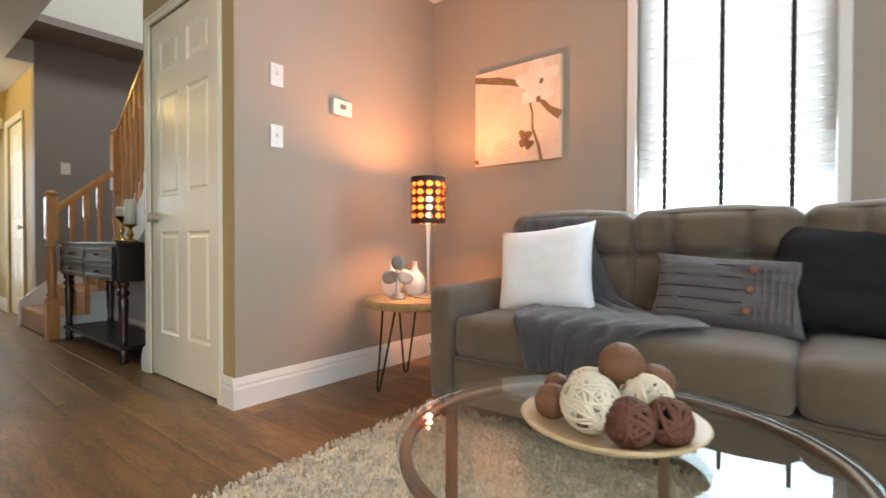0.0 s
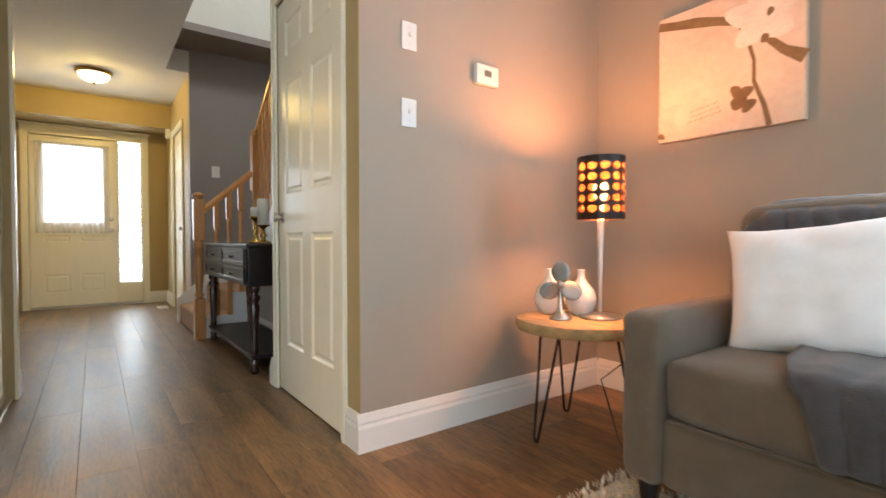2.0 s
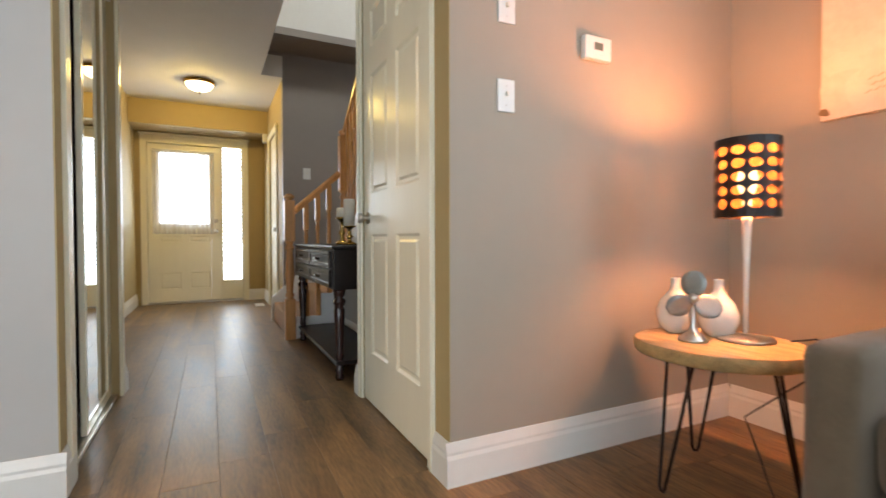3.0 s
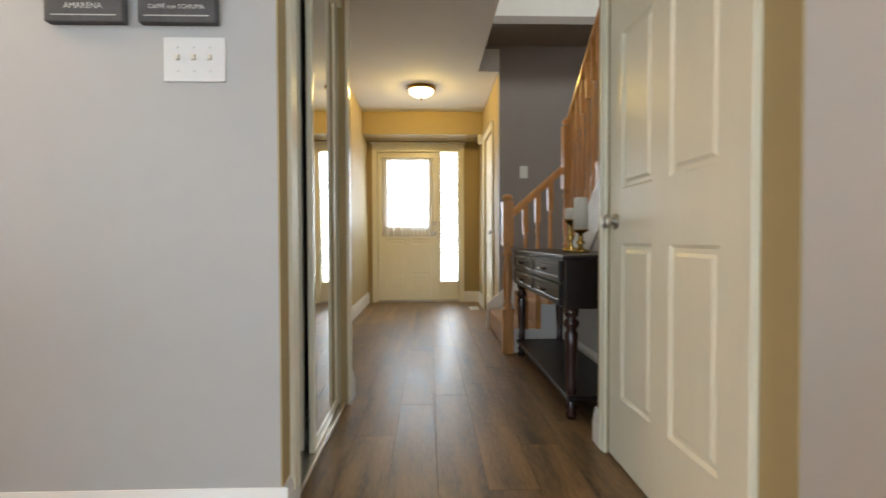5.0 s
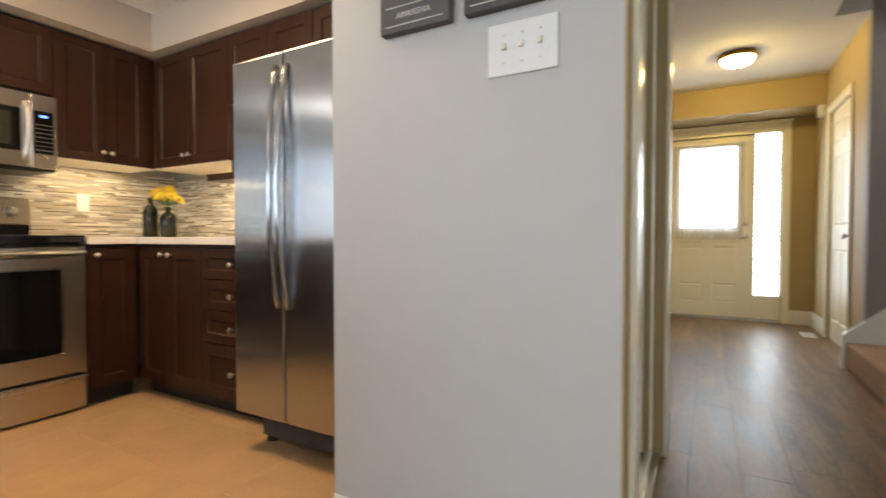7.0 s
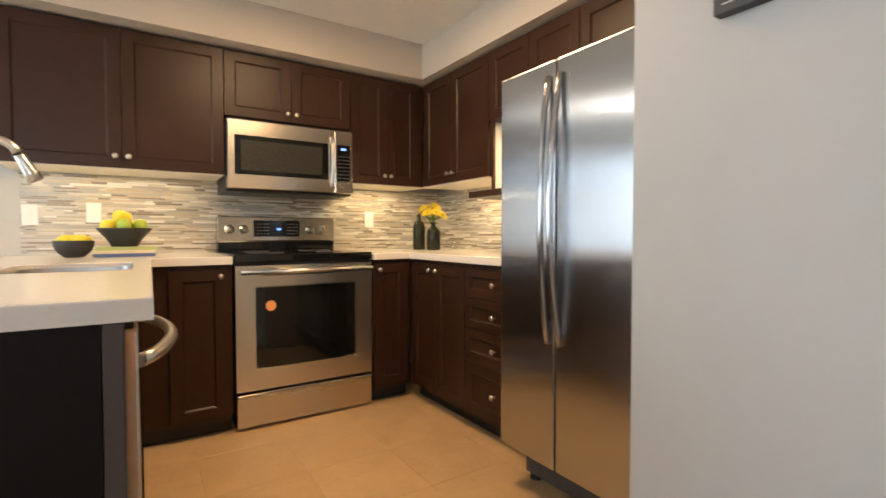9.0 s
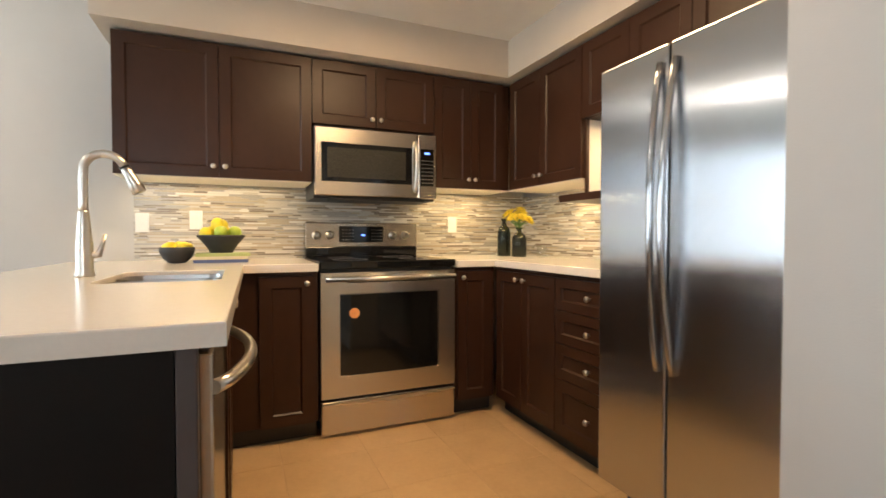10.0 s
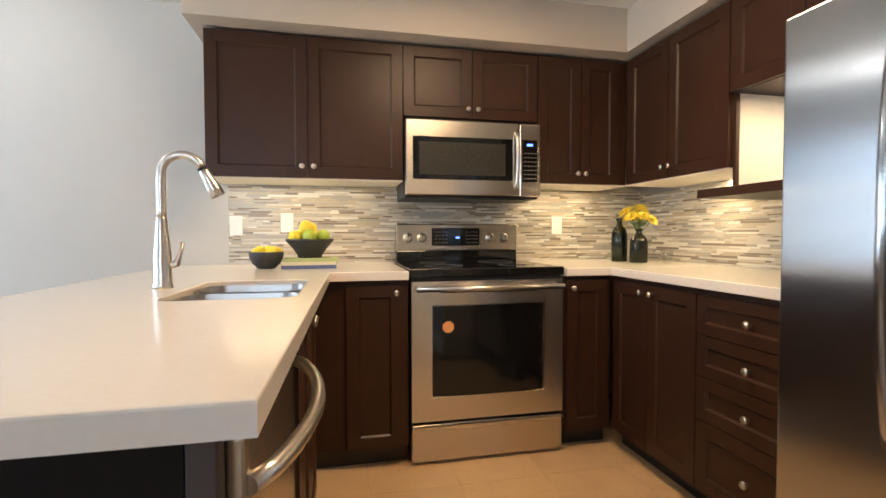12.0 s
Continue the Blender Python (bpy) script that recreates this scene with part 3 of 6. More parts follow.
# ---------------------------------------------------------------- doors and panels
def panelled(w, h, t, panels, depth=0.008, raised=False, rim=0.012):
    """A slab in the x-z plane, its front at y = 0 looking along -y, with sunk (or sunk and raised) panels (x0, x1, z0, z1)."""
    bm = bm_new()
    xs = sorted({0.0, w, *[v for p in panels for v in p[:2]]})
    zs = sorted({0.0, h, *[v for p in panels for v in p[2:]]})
    grid = [[bm.verts.new((x, 0, z)) for z in zs] for x in xs]
    sunk = []
    for i in range(len(xs) - 1):
        for j in range(len(zs) - 1):
            f = bm.faces.new((grid[i][j], grid[i + 1][j], grid[i + 1][j + 1], grid[i][j + 1]))
            cx, cz = (xs[i] + xs[i + 1]) / 2, (zs[j] + zs[j + 1]) / 2
            if any(p[0] < cx < p[1] and p[2] < cz < p[3] for p in panels):
                sunk.append(f)
    edge = [e for e in bm.edges if len(e.link_faces) == 1]
    out = bmesh.ops.extrude_edge_only(bm, edges=edge)["geom"]
    back = [v for v in out if isinstance(v, bmesh.types.BMVert)]
    for v in back:
        v.co.y = t
    rims = [e for e in out if isinstance(e, bmesh.types.BMEdge) and all(abs(v.co.y - t) < 1e-6 for v in e.verts)]
    bmesh.ops.contextual_create(bm, geom=rims)
    for f in sunk:
        bmesh.ops.inset_region(bm, faces=[f], thickness=rim, depth=0.0)
        for v in f.verts:
            v.co.y += depth
        if raised:
            bmesh.ops.inset_region(bm, faces=[f], thickness=rim * 1.2, depth=0.0)
            bmesh.ops.inset_region(bm, faces=[f], thickness=rim, depth=0.0)
            for v in f.verts:
                v.co.y -= depth * 0.8
    return bm


def moved(bm, m):
    bmesh.ops.transform(bm, matrix=m, verts=bm.verts)
    return bm


def knob(parent, x, z, y=-0.022):
    bm = bm_new()
    lathe(bm, [(0.006, 0), (0.005, 0.012), (0.013, 0.017), (0.015, 0.023), (0.012, 0.028), (0.004, 0.030)], seg=14, m=Matrix.Rotation(radians(90), 4, "X"))
    moved(bm, Matrix.Translation((x, y, z)))
    return part("knob", bm, M["chrome"], parent, "satin nickel knob")


def cabinet_door(root, x0, x1, z0, z1, knob_at=None, drawer=False, stile=0.058):
    w, h = x1 - x0 - 0.004, z1 - z0 - 0.004
    s = min(stile, h * 0.28)
    bm = moved(panelled(w, h, 0.02, [(s, w - s, s, h - s)], 0.009), Matrix.Translation((x0 + 0.002, -0.022, z0 + 0.002)))
    d = part("drawer_front" if drawer else "door", bm, M["espresso"], root)
    if knob_at:
        knob(d, *knob_at)
    return d


def cabinet(m, w, h, d, label, fronts, toe=0.0, group="kitchen cabinets", back=True):
    """fronts: (x0, x1, z0, z1, knob or None, is a drawer)."""
    root = thing("kitchen_cabinet", m, label, "cabinet", group)
    bm = boxed((0, 0, toe), (w, d, h), 0.002, 1)
    part("body", bm, M["espresso"], root)
    if toe:
        part("toe_kick", boxed((0.0, 0.06, 0.0), (w, d, toe - 0.001)), M["black"], root)
    elif h > 0.5:
        part("underside", boxed((0.003, -0.018, -0.005), (w - 0.003, d - 0.002, -0.0005)), M["melamine"], root, "cream melamine underside")
    for x0, x1, z0, z1, k, dr in fronts:
        cabinet_door(root, x0, x1, z0, z1, k, dr)
    return root


# ---------------------------------------------------------------- kitchen: wall cabinets
UB, UT = 1.42, 2.165
UH = UT - UB
BACK = lambda x, z: pose(x, -0.53, z, 0, 0, 180)
SIDE = lambda y, z, x=-2.64: pose(x, y, z, 0, 0, 90)
cabinet(BACK(-0.245, UB), 1.010, UH, 0.335, "dark espresso wall cabinet with two wide closed doors",
        [(0, 0.505, 0, UH, (0.475, 0.062), False), (0.505, 1.01, 0, UH, (0.535, 0.062), False)])
cabinet(BACK(-1.257, 1.775), 0.79, UT - 1.775, 0.335, "short dark espresso wall cabinet above the microwave",
        [(0, 0.395, 0, UT - 1.775, (0.367, 0.05), False), (0.395, 0.79, 0, UT - 1.775, (0.423, 0.05), False)])
cabinet(BACK(-2.049, UB), 0.59, UH, 0.335, "narrow-doored dark espresso wall cabinet in the corner",
        [(0, 0.275, 0, UH, (0.25, 0.062), False), (0.275, 0.53, 0, UH, (0.30, 0.062), False)])
cabinet(SIDE(-0.525, UB), 0.81, UH, 0.335, "dark espresso wall cabinet beside the corner with two doors",
        [(0.045, 0.405, 0, UH, (0.375, 0.062), False), (0.405, 0.81, 0, UH, (0.435, 0.062), False)])
cabinet(SIDE(0.287, 1.75), 0.70, UT - 1.75, 0.335, "short dark espresso wall cabinet above the lit niche",
        [(0, 0.35, 0, UT - 1.75, None, False), (0.35, 0.70, 0, UT - 1.75, None, False)])
cabinet(SIDE(0.989, 1.75), 0.85, UT - 1.75, 0.335, "short dark espresso wall cabinet above the refrigerator",
        [(0, 0.425, 0, UT - 1.75, None, False), (0.425, 0.85, 0, UT - 1.75, None, False)])
solo("niche_shelf", boxed((-2.965, 0.20, 1.285), (-2.53, 0.99, 1.325), 0.003), M["espresso"], "dark espresso open shelf under the lit niche", "shelf")
structure("niche_back", boxed((-2.98, 0.30, 1.325), (-2.955, 0.99, 1.75)), M["ceiling"], "cream painted back of the open niche", "wall")
structure("niche_side", boxed((-2.975, 0.2885, 1.326), (-2.66, 0.300, 1.748)), M["ceiling"], "cream painted side of the open niche", "wall")
solo("filler_strip", boxed((-2.6595, 0.2885, 1.326), (-2.64, 0.304, 1.748)), M["espresso"], "dark espresso side panel of the open niche", "cabinet panel")

# ---------------------------------------------------------------- kitchen: base cabinets
BH, TOE = 0.905, 0.10
FR = lambda x: pose(x, -0.15, 0, 0, 0, 180)
cabinet(FR(-0.792), 0.438, BH, 0.70, "dark espresso base cabinet beside the range with one door",
        [(0.143, 0.413, TOE, BH - 0.02, (0.378, 0.845), False)], TOE)
cabinet(FR(-2.037), 0.27, BH, 0.70, "dark espresso base cabinet between range and corner",
        [(0.01, 0.245, TOE, BH - 0.02, (0.04, 0.845), False)], TOE)
RS = lambda y: pose(-2.325, y, 0, 0, 0, 90)
cabinet(RS(-0.145), 0.62, BH, 0.64, "dark espresso base cabinet with two doors beside the corner",
        [(0.03, 0.31, TOE, BH - 0.02, (0.275, 0.845), False), (0.31, 0.62, TOE, BH - 0.02, (0.35, 0.845), False)], TOE)
h = [TOE, 0.385, 0.56, 0.725, BH - 0.02]
cabinet(RS(0.477), 0.515, BH, 0.64, "dark espresso base cabinet with four drawers",
        [(0.0, 0.515, h[i], h[i + 1], (0.257, (h[i] + h[i + 1]) / 2), True) for i in range(4)], TOE)
# peninsula, its doors looking into the kitchen
PN = lambda y: pose(-0.790, y, 0, 0, 0, -90)
cabinet(PN(0.92), 0.76, BH, 0.50, "dark espresso sink base cabinet in the peninsula",
        [(0.0, 0.38, TOE, BH - 0.02, (0.35, 0.845), False), (0.38, 0.76, TOE, BH - 0.02, (0.41, 0.845), False)], TOE)
cabinet(PN(0.158), 0.30, BH, 0.50, "blind corner base cabinet of the peninsula", [], TOE)
pen = thing("peninsula_panel", (-0.55, 1.535, 0), "dark espresso end panel of the peninsula", "cabinet panel")
# this face is coloured much darker than the espresso of the other cabinet parts
part("panel", moved(panelled(0.481, 0.904, 0.018, [], 0.0), pose(-0.197, 0.0, 0.0)), M["end_panel"], pen)
part("edge_post", boxed((-0.232, -0.012, 0.0), (-0.199, 0.022, 0.904), 0.003), mat("grey_brown_edge", (0.060, 0.048, 0.046), 0.4, var=0.1), pen, "grey-brown edge post")
part("side_panel", boxed((0.286, -1.6, 0.0), (0.304, 0.018, 0.904), 0.002), M["espresso"], pen)

# ---------------------------------------------------------------- kitchen: worktops
CT, CB = 0.948, 0.907


def top(name, boxes, label):
    bm = bm_new()
    for lo, hi in boxes:
        box(bm, (*lo, CB), (*hi, CT), 0.004, 2)
    return solo(name, bm, M["quartz"], label, "countertop")


top("countertop", [((-2.98, -0.87), (-2.038, -0.11)), ((-2.98, -0.1095), (-2.285, 0.995))], "white quartz countertop in the corner beside the range")
SX0, SX1, SY0, SY1 = -0.79, -0.43, 0.20, 0.74
PX0, PX1 = -0.845, 0.025
bm = bm_new()
outer = [(PX0 + 0.018, 1.577), (PX0 - 0.02, -0.11), (-1.228, -0.11), (-1.228, -0.868), (PX1, -0.868), (PX1, 1.577)]
inner = []
for cx, cy, a0 in ((SX1 - 0.06, SY1 - 0.06, 0), (SX0 + 0.06, SY1 - 0.06, 90), (SX0 + 0.06, SY0 + 0.06, 180), (SX1 - 0.06, SY0 + 0.06, 270)):
    for k in range(7):
        a = radians(a0 + 15 * k)
        inner.append((cx + 0.06 * math.cos(a), cy + 0.06 * math.sin(a)))
loops = []
for z in (CB, CT):
    es = []
    for ring in (outer, inner):
        vs = [bm.verts.new((x, y, z)) for x, y in ring]
        es += [bm.edges.new((vs[i], vs[(i + 1) % len(vs)])) for i in range(len(vs))]
        loops.append(vs)
    bmesh.ops.triangle_fill(bm, edges=es, use_beauty=True)
for a, b in ((loops[0], loops[2]), (loops[1], loops[3])):
    for i in range(len(a)):
        j = (i + 1) % len(a)
        bm.faces.new((a[i], a[j], b[j], b[i]))
sharp = [e for e in bm.edges if len(e.link_faces) == 2 and e.calc_face_angle(0) > 1.0 and all(abs(v.co.z - CT) < 1e-4 for v in e.verts)]
bmesh.ops.recalc_face_normals(bm, faces=bm.faces)
bmesh.ops.bevel(bm, geom=sharp, offset=0.004, segments=2, affect="EDGES", profile=0.5)
solo("countertop", bm, M["quartz"], "white quartz peninsula countertop with a sink cut-out", "countertop")

# double-bowl undermount sink
SINK = mat("satin_sink_steel", (0.36, 0.345, 0.33), 0.30, 1.0, var=0.05, scale=6)
sink = thing("kitchen_sink", (-0.61, 0.47, 0.907), "stainless steel double-bowl sink under the peninsula countertop", "sink")


def basin(y0, y1):
    bm = bm_new()
    x0, x1, zt, zb, r = SX0 + 0.61 + 0.004, SX1 + 0.61 - 0.004, CT - 0.907 - 0.016, -0.19, 0.062
    rings = []
    for z, ins in ((zt, 0.0), (zt - 0.02, 0.004), (zb + 0.03, 0.012), (zb, 0.04)):
        ring = []
        for cx, cy, a0 in ((x1 - r, y1 - r, 0), (x0 + r, y1 - r, 90), (x0 + r, y0 + r, 180), (x1 - r, y0 + r, 270)):
            for k in range(6):
                a = radians(a0 + 18 * k)
                ring.append(bm.verts.new((cx + (r - ins) * math.cos(a), cy + (r - ins) * math.sin(a), z)))
        rings.append(ring)
    for a, b in zip(rings, rings[1:]):
        for i in range(len(a)):
            j = (i + 1) % len(a)
            f = bm.faces.new((a[i], a[j], b[j], b[i]))
            f.smooth = True
    bm.faces.new(rings[-1])
    return bm


for y0, y1 in ((SY0 - 0.47 + 0.004, -0.03), (0.0, SY1 - 0.47 - 0.004)):
    bwl = part("basin", basin(y0, y1), SINK, sink)
    part("drain", lathe(bm_new(), [(0.04, -0.188), (0.038, -0.184), (0.012, -0.186)], ((-0.0), (y0 + y1) / 2, 0), 18), M["chrome"], bwl)
part("divider", boxed((-0.18, -0.03, -0.05), (0.18, 0.0, 0.008), 0.008), SINK, sink)

# faucet
fau = thing("kitchen_faucet", (-0.345, 0.40, CT), "brushed steel gooseneck pull-down faucet behind the sink", "faucet")
part("base", lathe(bm_new(), [(0.030, 0), (0.031, 0.006), (0.027, 0.02), (0.0265, 0.10), (0.021, 0.17), (0.0165, 0.225), (0.0150, 0.235)], seg=24), M["chrome"], fau)
pts = [(0, 0, 0.23 + 0.02 * i) for i in range(7)]
for k in range(1, 13):
    a = radians(180 - 160 * k / 12)
    pts.append((-0.062 - 0.062 * math.cos(a), -0.015 * k / 12, 0.375 + 0.062 * math.sin(a)))
pts = [(-p[0] if i > 6 else p[0], p[1], p[2]) for i, p in enumerate(pts)]
pts = [(-abs(p[0]), p[1], p[2]) for p in pts]
part("spout", tube(bm_new(), pts, 0.0145, 14), M["chrome"], fau)
e0, e1 = Vector(pts[-1]), Vector(pts[-1]) + (Vector(pts[-1]) - Vector(pts[-2])).normalized() * 0.105
head = part("spray_head", tube(bm_new(), [e0.lerp(e1, s) for s in (0, 0.08, 0.10, 0.3, 0.7, 0.95, 1.0)], [0.015, 0.015, 0.0165, 0.018, 0.023, 0.025, 0.020], 16), M["chrome"], fau)
part("collar", tube(bm_new(), [e0.lerp(e1, s) for s in (-0.01, 0.06)], 0.0170, 16), M["black"], head)
part("lever", tube(bm_new(), [(-0.02, 0.0, 0.075), (-0.042, 0.0, 0.078), (-0.050, 0.0, 0.10), (-0.062, 0.0, 0.15)], [0.013, 0.013, 0.008, 0.006], 12), M["chrome"], fau)

# ---------------------------------------------------------------- dishwasher
dw = thing("dishwasher", pose(-0.776, 1.520, 0, 0, 0, -90), "stainless steel dishwasher with a bowed bar handle in the peninsula", "dishwasher")
part("body", boxed((0, 0.0, 0.0), (0.595, 0.48, 0.86)), M["black"], dw)
part("door", boxed((0.004, -0.028, 0.11), (0.59, 0.0, 0.885), 0.006), M["steel"], dw)
part("control_strip", boxed((0.004, -0.020, 0.887), (0.59, 0.0, 0.903), 0.002), M["black"], dw)
part("kick_plate", boxed((0.004, 0.03, 0.0), (0.59, 0.06, 0.105), 0.002), M["black"], dw)
hp = [(0.015 + 0.585 * i / 16, -0.028 - 0.068 * math.sin(math.pi * i / 16) ** 0.7, 0.82) for i in range(17)]
part("handle", tube(bm_new(), hp, 0.0135, 12), M["chrome"], dw, "bowed satin steel handle")

# ---------------------------------------------------------------- range
rg = thing("kitchen_range", pose(-1.240, -0.165, 0, 0, 0, 180), "stainless steel electric range with black glass cooktop and oven window", "range")
W = 0.785
part("body", boxed((0.0, 0.0, 0.05), (W, 0.68, 0.915), 0.004), M["black"], rg)
part("cooktop", boxed((-0.004, -0.045, 0.915), (W + 0.004, 0.60, 0.957), 0.006), M["black_glass"], rg, "black glass cooktop")
for cx, cy, r in ((0.2, 0.15, 0.10), (0.58, 0.15, 0.075), (0.2, 0.43, 0.075), (0.58, 0.43, 0.10)):
    part("burner_ring", tube(bm_new(), [(cx + r * math.cos(i * math.pi / 16), cy + r * math.sin(i * math.pi / 16), 0.9575) for i in range(32)], 0.0012, 6, True), M["slate"], rg)
od = part("oven_door", moved(panelled(W - 0.004, 0.68, 0.04, [(0.10, W - 0.105, 0.115, 0.565)], 0.004, rim=0.004), pose(0.002, -0.042, 0.215)), M["steel"], rg)
bm = bm_new()
arc = [(0.106 + (W - 0.217) * i / 14, 0.215 + 0.122 - 0.010 * math.sin(math.pi * i / 14) - 0.0) for i in range(15)]
prism(bm, [(x, z) for x, z in arc] + [(W - 0.111, 0.775), (0.106, 0.775)], "y", -0.0395, -0.041)
part("oven_window", bm, M["black_glass"], od, "black glass oven window")
part("sticker", prism(bm_new(), [(0.182 + 0.030 * math.cos(radians(22.5 + 45 * k)), 0.672 + 0.030 * math.sin(radians(22.5 + 45 * k))) for k in range(8)], "y", -0.0428, -0.0412), M["sticker"], od, "eight-sided orange sticker")
bm = tube(bm_new(), [(0.02, -0.092, 0.862), (W - 0.02, -0.092, 0.862)], 0.0135, 14)
for x in (0.045, W - 0.045):
    box(bm, (x - 0.012, -0.09, 0.853), (x + 0.012, -0.04, 0.872), 0.003)
part("handle", bm, M["chrome"], od, "round steel bar handle")
part("vent_slot", boxed((0.14, -0.0435, 0.838), (W - 0.14, -0.0415, 0.843)), M["black"], od)
dr = part("drawer", boxed((0.002, -0.040, 0.018), (W - 0.002, 0.0, 0.20), 0.006), M["steel"], rg)
bm = bm_new()
prism(bm, [(0.01 + 0.0, 0.180)] + [(0.01 + (W - 0.02) * i / 16, 0.192 - 0.016 * math.sin(math.pi * i / 16)) for i in range(17)] + [(W - 0.01, 0.196), (0.01, 0.196)], "y", -0.064, -0.038)
part("drawer_lip", bm, M["chrome"], dr)
part("foot_rail", boxed((0.01, 0.02, 0.0), (W - 0.01, 0.6, 0.05)), M["black"], rg)
bg = part("backguard", boxed((0.005, 0.605, 1.02), (W - 0.005, 0.69, 1.185), 0.006), M["steel"], rg)
part("backguard_base", boxed((0.008, 0.60, 0.957), (W - 0.008, 0.69, 1.02), 0.003), M["black_glass"], rg)
pn = part("control_panel", boxed((0.225, 0.598, 1.052), (0.53, 0.604, 1.160), 0.002), M["black_glass"], bg, "black glass control panel")
part("clock", boxed((0.375, 0.5965, 1.095), (0.40, 0.5978, 1.107)), M["blue"], pn)
bm = bm_new()
for i in range(4):
    for j in range(4):
        box(bm, (0.245 + 0.022 * i, 0.5968, 1.068 + 0.022 * j), (0.257 + 0.022 * i, 0.5978, 1.072 + 0.022 * j))
        box(bm, (0.445 + 0.020 * i, 0.5968, 1.068 + 0.022 * j), (0.455 + 0.020 * i, 0.5978, 1.072 + 0.022 * j))
tagged(part("key_marks", bm, mat("dim_key_marks", (0.22, 0.21, 0.20), 0.5), pn), kind="stuff")
for x in (0.075, 0.162, 0.60, 0.69):
    kb = part("dial", lathe(bm_new(), [(0.030, 0), (0.028, 0.006), (0.022, 0.008), (0.020, 0.026), (0.016, 0.030)], (x, 0.604, 1.10), 20, Matrix.Rotation(radians(90), 4, "X")), M["chrome"], bg)
    part("pointer", boxed((x - 0.0025, 0.5725, 1.10), (x + 0.0025, 0.575, 1.118)), M["black"], kb)

# ---------------------------------------------------------------- microwave
mw = thing("microwave", pose(-1.262, -0.505, 1.325, 0, 0, 180), "stainless steel over-the-range microwave under the short cabinet", "microwave")
H = 0.428
part("body", boxed((0.0, 0.0, 0.0), (W, 0.36, H), 0.004), M["black"], mw)
dd = part("door", boxed((0.0, -0.042, 0.012), (0.655, -0.001, H), 0.008), M["steel"], mw)
win = part("window", boxed((0.04, -0.0445, 0.10), (0.615, -0.0425, 0.335), 0.001), M["black_glass"], dd, "black glass window")
part("window_screen", boxed((0.075, -0.0458, 0.125), (0.57, -0.0448, 0.305)), mat("dark_window_mesh", (0.03, 0.028, 0.022), 0.25, var=0.3, scale=90), win)
bm = tube(bm_new(), [(0.635, -0.042 - 0.032 * math.sin(math.pi * i / 12) ** 0.5, 0.055 + 0.32 * i / 12) for i in range(13)], 0.011, 12)
part("handle", bm, M["chrome"], dd, "bowed steel handle")
cp = part("control_side", boxed((0.657, -0.042, 0.012), (W, -0.001, H), 0.006), M["steel"], mw)
kp = part("keypad", boxed((0.672, -0.0445, 0.095), (W - 0.022, -0.0425, 0.335), 0.001), M["black_glass"], cp, "black glass keypad")
bm = bm_new()
for i in range(4):
    for j in range(7):
        box(bm, (0.683 + 0.021 * i, -0.0458, 0.112 + 0.024 * j), (0.694 + 0.021 * i, -0.0448, 0.117 + 0.024 * j))
tagged(part("key_marks", bm, mat("grey_key_marks", (0.18, 0.17, 0.16), 0.5), kp), kind="stuff")
part("clock", boxed((0.70, -0.0458, 0.300), (0.735, -0.0448, 0.313)), M["blue"], kp)
part("vent", boxed((0.10, -0.03, -0.008), (0.70, 0.12, 0.0), 0.002), M["black"], mw)

# ---------------------------------------------------------------- refrigerator
fg = thing("refrigerator", pose(-2.155, 1.032, 0, 0, 0, 90), "stainless steel side-by-side refrigerator with long bar handles", "refrigerator")
FWID, SEAM = 0.808, 0.308
part("body", boxed((0.004, 0.0, 0.165), (FWID - 0.004, 0.78, 1.675), 0.006), mat("grey_fridge_side", (0.10, 0.10, 0.105), 0.45), fg)
for a, b, nm in ((0.0, SEAM - 0.004, "freezer_door"), (SEAM + 0.004, FWID, "door")):
    bm = boxed((a, 0.0, 0.178), (b, 0.062, 1.70), 0.008, 3)
    d = part(nm, moved(bm, Matrix.Translation((0, -0.065, 0))), M["steel_v"], fg)
    hx = b - 0.026 if nm == "freezer_door" else a + 0.026
    lean = 0.010 if nm == "freezer_door" else -0.010
    hp = [(hx + lean * (1 - abs(2 * i / 20 - 1)) - 0.0, -0.070 - 0.050 * math.sin(math.pi * i / 20) ** 0.8, 0.655 + 0.985 * i / 20) for i in range(21)]
    part("handle", tube(bm_new(), hp, 0.0115, 12), M["steel_v"], d, "long satin steel bar handle")
part("kick_grille", boxed((0.02, 0.065, 0.03), (FWID - 0.02, 0.70, 0.164), 0.004), M["slate"], fg)
for x in (0.05, FWID - 0.05):
    part("foot", lathe(bm_new(), [(0.028, 0), (0.03, 0.008), (0.022, 0.03), (0.02, 0.05)], (x, 0.10, 0), 14), M["black"], fg)

# ---------------------------------------------------------------- backsplash fittings and worktop things
def outlet(x, z, socket):
    t = thing("wall_outlet", (x, -0.862, z), "cream plastic wall outlet plate on the mosaic backsplash", "outlet", "backsplash outlets")
    pl = part("plate", boxed((-0.036, 0.0, -0.058), (0.036, 0.007, 0.058), 0.003), M["white"], t)
    if socket:
        for dz in (-0.022, 0.022):
            s = part("socket", boxed((-0.016, 0.007, dz - 0.014), (0.016, 0.0095, dz + 0.014), 0.003), M["white"], pl)
    else:
        part("switch", boxed((-0.005, 0.007, -0.011), (0.005, 0.014, 0.011), 0.002), M["white"], pl)


outlet(-0.318, 1.174, False)
outlet(-0.603, 1.192, True)
outlet(-2.34, 1.18, True)


